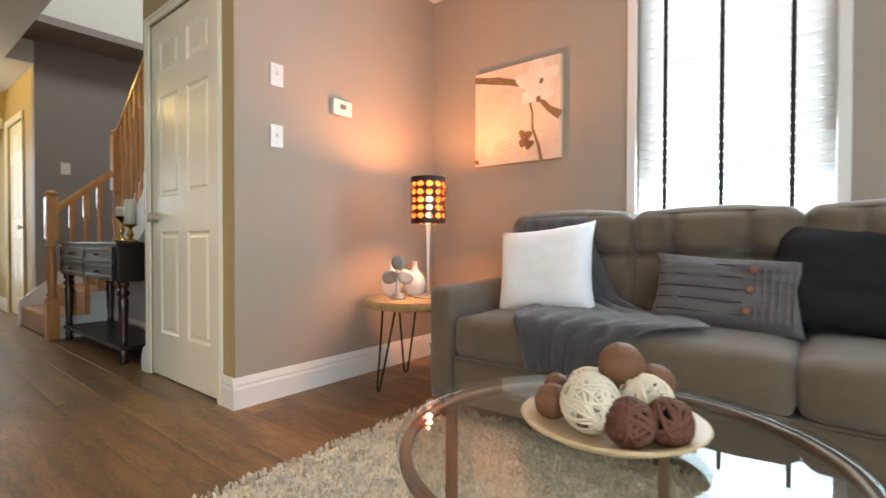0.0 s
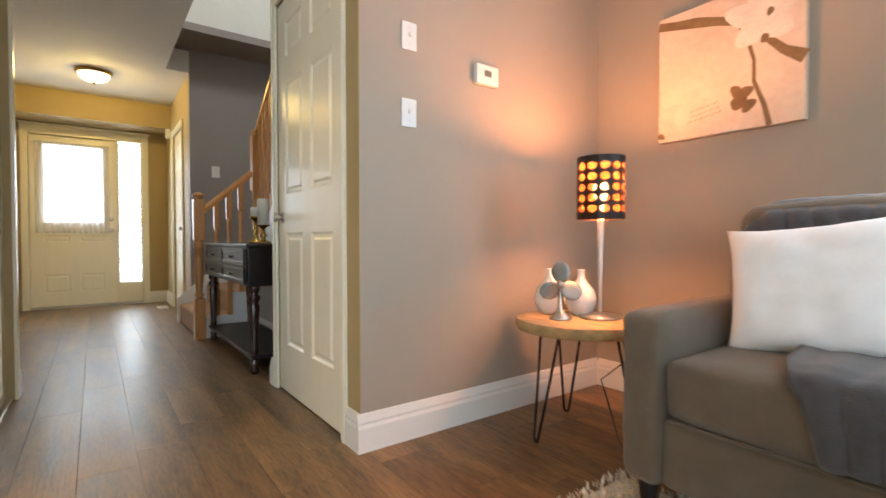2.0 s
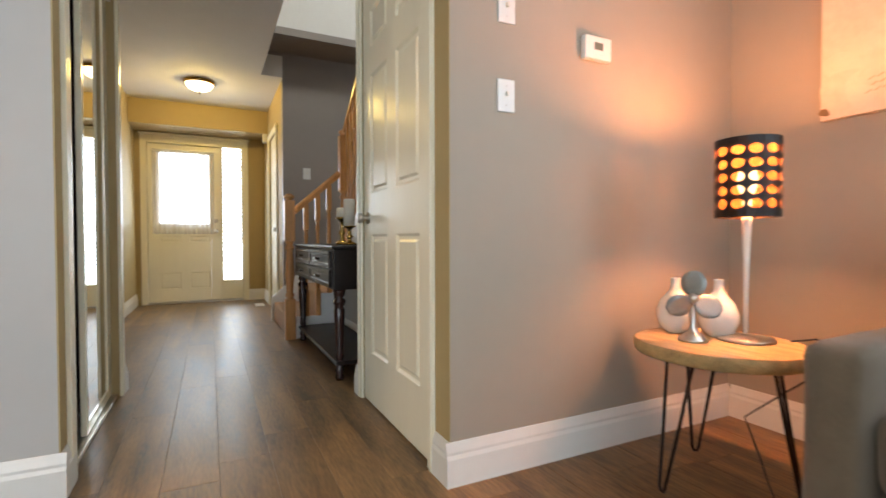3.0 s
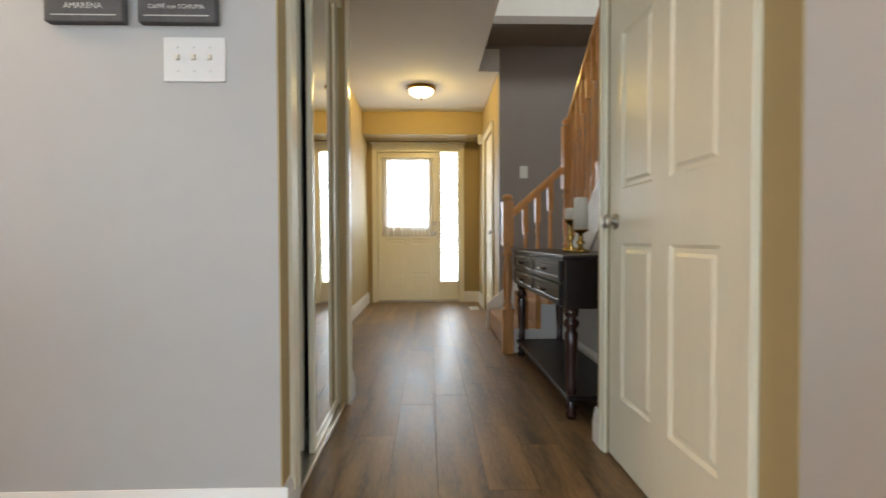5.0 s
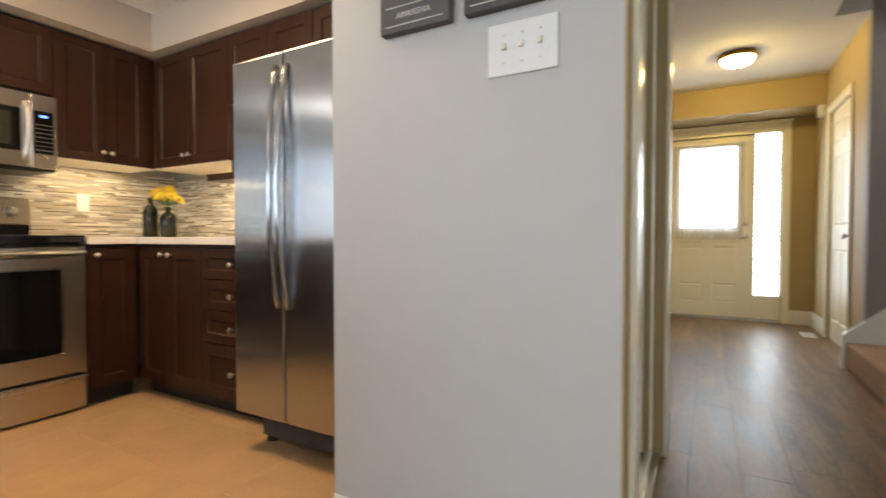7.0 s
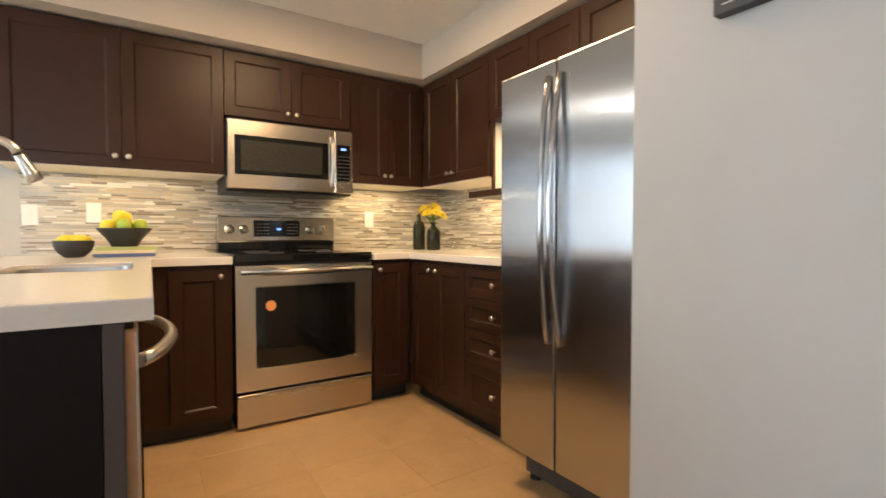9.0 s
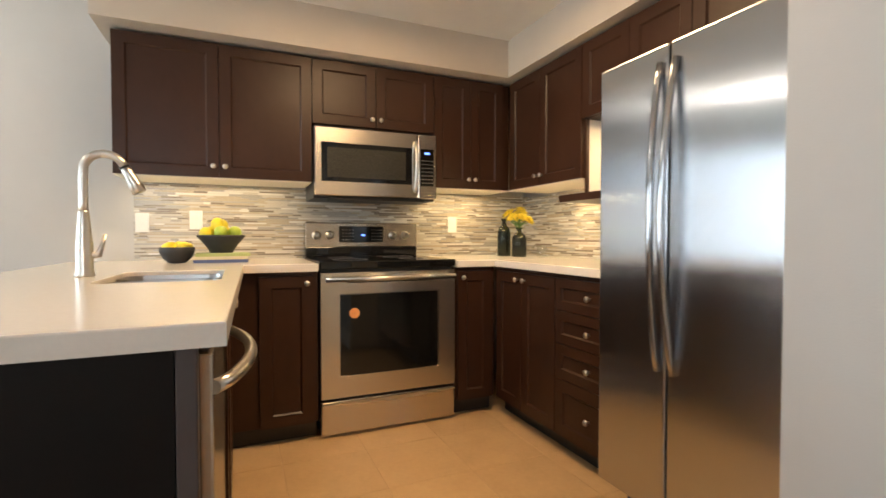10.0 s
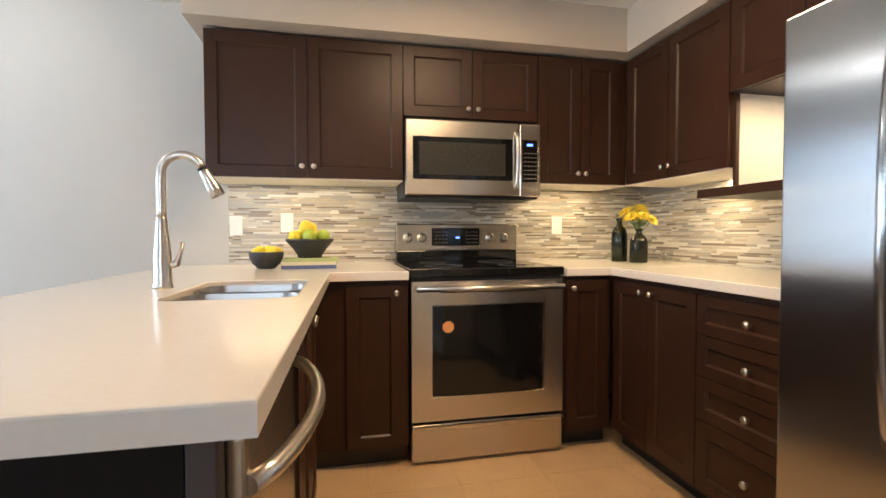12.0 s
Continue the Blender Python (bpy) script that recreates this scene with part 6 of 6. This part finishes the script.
# throw draped from the back over the seat
rnd = random.Random(7)
path = [(5.10, 0.72), (5.10, 0.90), (5.07, 0.945), (5.00, 0.964), (4.90, 0.952), (4.836, 0.905), (4.80, 0.80), (4.79, 0.66), (4.77, 0.56), (4.72, 0.522), (4.62, 0.520), (4.50, 0.522), (4.40, 0.520), (4.345, 0.508), (4.318, 0.47), (4.312, 0.40), (4.310, 0.33)]
left = [-0.40, -0.40, -0.40, -0.40, -0.39, -0.37, -0.33, -0.28, -0.22, -0.15, -0.13, -0.12, -0.10, -0.08, -0.05, -0.02, 0.0]
right = [-0.03, -0.03, -0.02, -0.02, 0.0, 0.02, 0.07, 0.13, 0.20, 0.32, 0.52, 0.58, 0.52, 0.42, 0.33, 0.29, 0.27]
bm = bm_new()
rows = []
NN = 46
dense = []
for i in range(len(path) - 1):
    for k in range(4):
        f = k / 4
        dense.append(tuple(a + (b - a) * f for a, b in zip((*path[i], left[i], right[i]), (*path[i + 1], left[i + 1], right[i + 1]))))
dense.append((*path[-1], left[-1], right[-1]))
for i, (y, z, a, b) in enumerate(dense):
    row = []
    for k in range(NN + 1):
        f = k / NN
        x = a + (b - a) * f
        fold = 0.010 * math.sin(f * 17 + i * 0.05) + 0.008 * noise.noise(Vector((x * 9, i * 0.09, 2)))
        fold = abs(fold)
        hang = i > 52
        droop = 7.0 * max(0.0, -0.27 - x) ** 2 if i < 24 else 0.0
        row.append(bm.verts.new((x, y - (fold * 1.2 if hang or 18 < i < 34 else 0.0), z - droop + (0.0 if hang else fold * (1.0 if i > 34 else 0.25)) + (0.02 * f * math.sin(f * 6) if hang else 0))))
    rows.append(row)
for a, b in zip(rows, rows[1:]):
    for k in range(NN):
        f = bm.faces.new((a[k], a[k + 1], b[k + 1], b[k]))
        f.smooth = True
tw = solo("throw_blanket", bm, M["throw"], "charcoal knitted throw draped over sofa back and seat", "throw")
sol = tw.modifiers.new("thickness", "SOLIDIFY")
sol.thickness, sol.offset = 0.007, 1.0

# ---------------------------------------------------------------- end table
et = thing("end_table", (-0.945, 4.70, 0.0), "round live-edge wooden end table with black hairpin legs", "end table")
bm = bm_new()
NR = 56
rad = [0.262 + 0.010 * math.sin(2 * a * 2 * math.pi / NR + 1) + 0.007 * noise.noise(Vector((math.cos(a * 2 * math.pi / NR) * 2, math.sin(a * 2 * math.pi / NR) * 2, 3))) for a in range(NR)]
def disc(bm, scale, z):
    return [bm.verts.new((rad[i] * scale * math.cos(2 * math.pi * i / NR), rad[i] * scale * math.sin(2 * math.pi * i / NR), z)) for i in range(NR)]
a, b = disc(bm, 0.985, 0.4905), disc(bm, 0.985, 0.484)
bm.faces.new(a)
bm.faces.new(b[::-1])
for i in range(NR):
    bm.faces.new((a[i], a[(i + 1) % NR], b[(i + 1) % NR], b[i]))
part("tabletop", bm, M["slab"], et, "sawn wood face")
bm = bm_new()
rs = [disc(bm, s, z) for s, z in ((0.984, 0.4895), (1.0, 0.484), (1.005, 0.468), (0.99, 0.452), (0.97, 0.446))]
for a, b in zip(rs, rs[1:]):
    for i in range(NR):
        bm.faces.new((a[i], a[(i + 1) % NR], b[(i + 1) % NR], b[i])).smooth = True
bm.faces.new(rs[-1][::-1])
part("bark_edge", bm, M["bark"], et, "pale bark edge")
for k, ang in enumerate((262, 22, 142)):
    ca, sa = math.cos(radians(ang)), math.sin(radians(ang))
    ta, tb = -sa, ca
    foot = Vector((ca * 0.235, sa * 0.235, 0.006))
    topc = Vector((ca * 0.165, sa * 0.165, 0.446))
    hw = Vector((ta, tb, 0)) * 0.055
    fw = Vector((ta, tb, 0)) * 0.012
    part("hairpin_leg", tube(bm_new(), [topc - hw, topc.lerp(foot, 0.5) - hw * 0.6, foot - fw + Vector((0, 0, 0.02)), foot - fw * 0.5 + Vector((0, 0, 0.003)), foot + fw * 0.5 + Vector((0, 0, 0.003)), foot + fw + Vector((0, 0, 0.02)), topc.lerp(foot, 0.5) + hw * 0.6, topc + hw], 0.0058, 8), M["dark_metal"], et)

TT = 0.4905
lp = thing("table_lamp", (-0.912, 4.798, TT), "lit table lamp with pierced black drum shade and slender cream stem", "table lamp")
part("base", lathe(bm_new(), [(0.088, 0), (0.090, 0.006), (0.084, 0.012), (0.02, 0.018), (0.008, 0.024)], seg=36), M["chrome"], lp)
part("stem", lathe(bm_new(), [(0.008, 0.02), (0.007, 0.15), (0.010, 0.28), (0.015, 0.40), (0.017, 0.445), (0.010, 0.45)], seg=20), M["ceramic"], lp, "tapered cream stem")
SR, SZ0, SZ1 = 0.100, 0.425, 0.692
NC, NRW = 12, 5
bm = bm_new()
def on_drum(u, v, r):
    a = 2 * math.pi * u / NC
    return (r * math.cos(a), r * math.sin(a), v)
def hole_drum(bm, r):
    z0, z1 = SZ0 + 0.022, SZ1 - 0.022
    ch = (z1 - z0) / NRW
    for i in range(NC):
        for j in range(NRW):
            sq, oc = [], []
            for k in range(16):
                a = 2 * math.pi * k / 16
                c, s = math.cos(a), math.sin(a)
                m = max(abs(c), abs(s))
                sq.append(bm.verts.new(on_drum(i + 0.5 + 0.5 * c / m, z0 + ch * (j + 0.5 + 0.5 * s / m), r)))
                oc.append(bm.verts.new(on_drum(i + 0.5 + 0.39 * c, z0 + ch * (j + 0.5 + 0.37 * s), r)))
            for k in range(16):
                q = (k + 1) % 16
                bm.faces.new((sq[k], sq[q], oc[q], oc[k]))
hole_drum(bm, SR)
for za, zb2 in ((SZ0, SZ0 + 0.022), (SZ1 - 0.022, SZ1)):
    for i in range(NC * 2):
        bm.faces.new([bm.verts.new(on_drum(p, z, SR)) for p, z in ((i / 2, za), (i / 2 + 0.5, za), (i / 2 + 0.5, zb2), (i / 2, zb2))])
bmesh.ops.remove_doubles(bm, verts=bm.verts, dist=0.0008)
sh = part("shade", bm, M["shade"], lp, "pierced black drum shade")
sol = sh.modifiers.new("thickness", "SOLIDIFY")
sol.thickness = 0.0025
bm = bm_new()
for i in range(NC * 2):
    bm.faces.new([bm.verts.new(on_drum(p, z, SR - 0.006)) for p, z in ((i / 2, SZ0 + 0.004), (i / 2 + 0.5, SZ0 + 0.004), (i / 2 + 0.5, SZ1 - 0.004), (i / 2, SZ1 - 0.004))])
part("liner", bm, M["amber"], lp, "amber translucent liner")
bm = bm_new()
for k in range(3):
    a = k * 2.094
    tube(bm, [(0.0, 0.0, SZ1 - 0.06), (0.092 * math.cos(a), 0.092 * math.sin(a), SZ1 - 0.012)], 0.002, 6)
part("spider", bm, M["dark_metal"], lp)
bb = part("light_bulb", lathe(bm_new(), [(0.012, 0.45), (0.014, 0.49), (0.028, 0.53), (0.032, 0.56), (0.024, 0.59), (0.006, 0.602)], seg=18), M["filament"], lp, "glowing bulb")
bb.visible_shadow = False
solo("lamp_cord", tube(bm_new(), [(-0.80, 4.86, TT + 0.012), (-0.76, 4.93, TT + 0.02), (-0.74, 4.97, TT - 0.01), (-0.76, 4.98, 0.40), (-0.86, 4.93, 0.30), (-0.95, 4.86, 0.20), (-0.86, 4.80, 0.10), (-0.82, 4.78, 0.03), (-0.76, 4.72, 0.008), (-0.70, 4.70, 0.006), (-0.66, 4.78, 0.006), (-0.74, 4.88, 0.006), (-0.78, 4.98, 0.006), (-0.74, 5.2, 0.006)], 0.0032, 6), M["black"], "thin dark lamp cord trailing under the end table", "cord")


def vase(at, s):
    prof = [(0.030, 0), (0.034, 0.003), (0.056, 0.025), (0.069, 0.06), (0.069, 0.085), (0.055, 0.125), (0.028, 0.155), (0.017, 0.172), (0.0155, 0.205), (0.019, 0.213), (0.014, 0.213), (0.011, 0.17), (0.02, 0.15), (0.004, 0.02)]
    solo("vase", lathe(bm_new(), [(r * s, z * s) for r, z in prof], seg=36), M["ceramic"], "white glazed bottle vase on the end table", "vase", at, "bottle vases")


vase((-1.125, 4.715, TT), 0.97)
vase((-0.995, 4.775, TT), 0.97)
pr = thing("propeller_ornament", (-0.99, 4.630, TT, 0, 0, 40), "silver metal propeller ornament on a turned stand", "ornament")
part("stand", lathe(bm_new(), [(0.046, 0), (0.047, 0.008), (0.036, 0.014), (0.034, 0.022), (0.024, 0.028), (0.016, 0.034), (0.013, 0.05), (0.012, 0.13), (0.014, 0.145), (0.009, 0.15)], seg=26), M["chrome"], pr)
part("hub", ball(bm_new(), (0, -0.016, 0.150), 0.018, 2), M["chrome"], pr)
for k in range(3):
    m = pose(0, -0.02, 0.150, 0, 90 + 120 * k - 180, 0)
    bm = bm_new()
    gr = []
    for i in range(11):
        f = i / 10
        wd = 0.012 + 0.030 * math.sin(math.pi * min(1, f * 0.93 + 0.07)) ** 0.7
        tw_ = radians(34 - 20 * f)
        gr.append([bm.verts.new(m @ Vector((0.012 + 0.082 * f, wd * s * math.sin(tw_), wd * s * math.cos(tw_)))) for s in (-1, -0.5, 0, 0.5, 1)])
    for a, b in zip(gr, gr[1:]):
        for i in range(4):
            bm.faces.new((a[i], a[i + 1], b[i + 1], b[i])).smooth = True
    bld = part("blade", bm, mat("cast_silver", (0.30, 0.32, 0.31), 0.45, 0.55, var=0.12, scale=20) if "cast_silver" not in bpy.data.materials else bpy.data.materials["cast_silver"], pr)
    sol = bld.modifiers.new("thickness", "SOLIDIFY")
    sol.thickness = 0.005

# ---------------------------------------------------------------- coffee table and platter
TC = (0.57, 3.57)
cf = thing("coffee_table", (*TC, 0.026), "round glass coffee table on a bronze tube frame", "coffee table")
part("glass_top", lathe(bm_new(), [(0.378, 0.422), (0.384, 0.425), (0.386, 0.429), (0.384, 0.433), (0.378, 0.436)], seg=96), M["tint"], cf, "clear glass top")
M["bronze"] = mat("bronze_tube", (0.19, 0.105, 0.065), 0.42, 0.6, var=0.15, scale=12)
part("ring", tube(bm_new(), [(0.370 * math.cos(i * math.pi / 30), 0.370 * math.sin(i * math.pi / 30), 0.408) for i in range(60)], 0.012, 8, True), M["bronze"], cf)
for k in range(4):
    a = radians(179 + 90 * k)
    x, y = 0.366 * math.cos(a), 0.366 * math.sin(a)
    part("leg", boxed((x - 0.011, y - 0.011, 0.0), (x + 0.011, y + 0.011, 0.400), 0.003), M["bronze"], cf)
    part("pad", lathe(bm_new(), [(0.014, 0.411), (0.014, 0.4215), (0.004, 0.4218)], (0.370 * math.cos(a), 0.370 * math.sin(a), 0), 12), M["clear"], cf)

PZ = 0.4625
pl = thing("platter", (0.578, 3.558, PZ, 0, 0, 14), "cream round wooden platter of decorative balls on the coffee table", "platter")
bm = lathe(bm_new(), [(0.085, 0), (0.095, 0.004), (0.14, 0.016), (0.168, 0.030), (0.172, 0.036), (0.166, 0.037), (0.13, 0.022), (0.08, 0.012), (0.004, 0.011)], seg=56)
moved(bm, Matrix.Diagonal((0.93, 0.90, 1.0, 1.0)))
part("dish", bm, M["plate"], pl)


def woven_ball(at, r, material, label, strands, thick, seed):
    """A ball wound from many great-circle strands round a dark core."""
    g = random.Random(seed)
    t = thing("decorative_ball", at, label, "decorative ball", "platter balls")
    bm = bm_new()
    for _ in range(strands):
        ax = Vector((g.gauss(0, 1), g.gauss(0, 1), g.gauss(0, 1))).normalized()
        u = ax.orthogonal().normalized()
        w = ax.cross(u)
        off = g.uniform(-0.45, 0.45) * r
        rr = math.sqrt(max(r * r - off * off, 1e-6)) * g.uniform(0.95, 1.03)
        tube(bm, [ax * off + rr * (math.cos(2 * math.pi * k / 22) * u + math.sin(2 * math.pi * k / 22) * w) for k in range(22)], thick * g.uniform(0.7, 1.2), 5, True)
    tagged(part("strands", bm, M[material], t), kind="stuff")
    part("core", ball(bm_new(), (0, 0, 0), r * (0.72 if material == "rattan" else 0.60), 2), M[material if material == "rattan" else "black_wood"], t)


WOODBALL = mat("mottled_brown_wood", (0.31, 0.145, 0.062), 0.62, var=0.4, scale=30, second=(0.12, 0.046, 0.02), bump=0.5, bscale=110)


def plain_ball(at, r, label):
    bm = ball(bm_new(), (0, 0, 0), r, 3)
    for v in bm.verts:
        v.co *= 1 + 0.03 * noise.noise(v.co * 60)
    solo("decorative_ball", bm, WOODBALL, label, "decorative ball", at, "platter balls")


bx, by = 0.578, 3.558
woven_ball((bx - 0.018, by - 0.050, PZ + 0.068), 0.049, "rattan", "pale woven rattan ball on the platter", 40, 0.0026, 1)
woven_ball((bx + 0.052, by + 0.026, PZ + 0.066), 0.045, "rattan", "pale woven rattan ball on the platter", 36, 0.0026, 2)
woven_ball((bx - 0.052, by + 0.034, PZ + 0.064), 0.042, "rattan", "pale woven rattan ball on the platter", 34, 0.0026, 3)
woven_ball((bx + 0.050, by - 0.058, PZ + 0.052), 0.037, "wicker", "dark brown woven ball on the platter", 26, 0.0044, 4)
woven_ball((bx + 0.100, by - 0.020, PZ + 0.054), 0.036, "wicker", "dark brown woven ball on the platter", 26, 0.0044, 5)
plain_ball((bx - 0.098, by - 0.032, PZ + 0.050), 0.033, "brown wooden ball on the platter")
plain_ball((bx - 0.116, by + 0.022, PZ + 0.064), 0.024, "dark brown wooden ball on the platter")
plain_ball((bx + 0.004, by + 0.040, PZ + 0.120), 0.041, "large brown wooden ball on top of the pile")
plain_ball((bx + 0.052, by + 0.080, PZ + 0.085), 0.036, "brown wooden ball at the back of the pile")

# ---------------------------------------------------------------- shag rug
rg2 = thing("shag_rug", (0.80, 3.78, 0.0), "cream shag rug under sofa and coffee table", "rug")
part("backing", boxed((-1.40, -0.66, 0.0), (1.40, 0.72, 0.012), 0.004), M["rattan"], rg2)
g = np.random.RandomState(5)
N = 26000
px, py = g.uniform(-1.43, 1.25, N), g.uniform(-0.69, 0.74, N)
ang, ln, ben = g.uniform(0, 2 * np.pi, N), g.uniform(0.016, 0.034, N), g.uniform(0.006, 0.022, N)
wd = g.uniform(0.003, 0.0055, N)
c, s = np.cos(ang), np.sin(ang)
V = np.empty((N, 5, 3))
V[:, 0] = np.stack([px - s * wd, py + c * wd, np.full(N, 0.006)], 1)
V[:, 1] = np.stack([px + s * wd, py - c * wd, np.full(N, 0.006)], 1)
mx, my = px + c * ben * 0.4, py + s * ben * 0.4
V[:, 2] = np.stack([mx + s * wd, my - c * wd, 0.006 + ln * 0.6], 1)
V[:, 3] = np.stack([mx - s * wd, my + c * wd, 0.006 + ln * 0.6], 1)
V[:, 4] = np.stack([px + c * ben, py + s * ben, 0.004 + ln * 0.85], 1)
base = np.arange(N) * 5
quads = np.stack([base, base + 1, base + 2, base + 3], 1)
tris = np.stack([base + 3, base + 2, base + 4], 1)
me = bpy.data.meshes.new("pile")
me.from_pydata(V.reshape(-1, 3).tolist(), [], quads.tolist() + tris.tolist())
me.materials.append(M["rug"])
pile = new("pile", me)
pile.parent = rg2
tagged(pile, "long cream shag pile", kind="stuff")


# ---------------------------------------------------------------- mosaic backsplash strips
def strips(axis, u0, u1, fixed, z0, z1, seed, holes=()):
    g = random.Random(seed)
    bm = bm_new()
    z = z0
    while z < z1 - 0.006:
        hgt = min(g.choice((0.0085, 0.0105, 0.0105, 0.0140)), z1 - z)
        u = u0 - g.uniform(0, 0.1)
        while u < u1:
            ln = g.choice((0.04, 0.06, 0.08, 0.11, 0.15, 0.20)) * g.uniform(0.9, 1.1)
            a, b = max(u, u0), min(u + ln, u1) - 0.0018
            if b - a > 0.006:
                d = 0.006 + g.uniform(0, 0.002)
                if axis == "x":
                    vs = [(a, fixed, z), (b, fixed, z), (b, fixed, z + hgt - 0.0018), (a, fixed, z + hgt - 0.0018)]
                    n = Vector((0, d, 0))
                else:
                    vs = [(fixed, a, z), (fixed, b, z), (fixed, b, z + hgt - 0.0018), (fixed, a, z + hgt - 0.0018)]
                    n = Vector((d, 0, 0))
                lo = [bm.verts.new(v) for v in vs]
                hi = [bm.verts.new(Vector(v) + n) for v in vs]
                bm.faces.new(hi)
                for i in range(4):
                    j = (i + 1) % 4
                    bm.faces.new((lo[i], lo[j], hi[j], hi[i]))
            u += ln
        z += hgt
    return bm


bs = structure("backsplash", blocks(((-2.979, -0.870, 0.949), (-0.275, -0.8665, 1.42)), ((-2.980, -0.866, 0.949), (-2.9765, 0.2835, 1.415)), ((-2.980, 0.2836, 0.949), (-2.9765, 0.99, 1.284))), mat("pale_grout", (0.50, 0.46, 0.40), 0.8), "mosaic backsplash of thin grey, beige and white strips", "backsplash")
for ax, u0, u1, fx, z1, sd in (("x", -2.976, -0.275, -0.8668, 1.419, 1), ("y", -0.860, 0.283, -2.9768, 1.414, 2), ("y", 0.2835, 0.99, -2.9768, 1.283, 3)):
    o = part("mosaic_strips", strips(ax, u0, u1, fx, 0.950, z1, sd), M["mosaic"], bs, "thin grey, beige and white mosaic strips")
    tagged(o, kind="stuff")

# ---------------------------------------------------------------- floor planks and tiles
floor = bpy.data.objects["floor"]
PW, PL = 0.182, 1.22


def plank_mesh(ln):
    return to_mesh("plank", boxed((0, 0, -0.011), (ln - 0.0008, PW - 0.0008, 0.0), 0.0007, 1), M["plank"])


meshes = {}
g = random.Random(11)
y = 1.70
while y < 5.36:
    x = -7.2 - g.uniform(0, PL)
    while x < 3.2:
        a, b = max(x, -7.2), min(x + PL, 3.2)
        covered = (a > -2.3 and b < -1.4 and y > 3.9) or (b < -5.2 and y > 3.9) or (a > -0.5 and b < 2.05 and 3.3 < y < 4.8) or (b < -3.1 and y < 2.1) or (a > -3 and b < -1.9 and y < 2.5)
        if b - a > 0.05 and not covered:
            key = round(b - a, 2)
            if key not in meshes:
                meshes[key] = plank_mesh(key)
            o = new("plank", meshes[key])
            o.parent = floor
            o.location = (a, y, 0)
        x += PL
    y += PW
kf = bpy.data.objects["kitchen_floor"]
TS = 0.405
tm = to_mesh("floor_tile", boxed((0, 0, -0.011), (TS - 0.0022, TS - 0.0022, 0.0), 0.001, 1), M["tile"])
for i in range(16):
    for j in range(7):
        x, y = -3.05 + TS * i, 1.70 - TS * (j + 1)
        o = new("floor_tile", tm)
        o.parent = kf
        o.location = (x, y, 0)
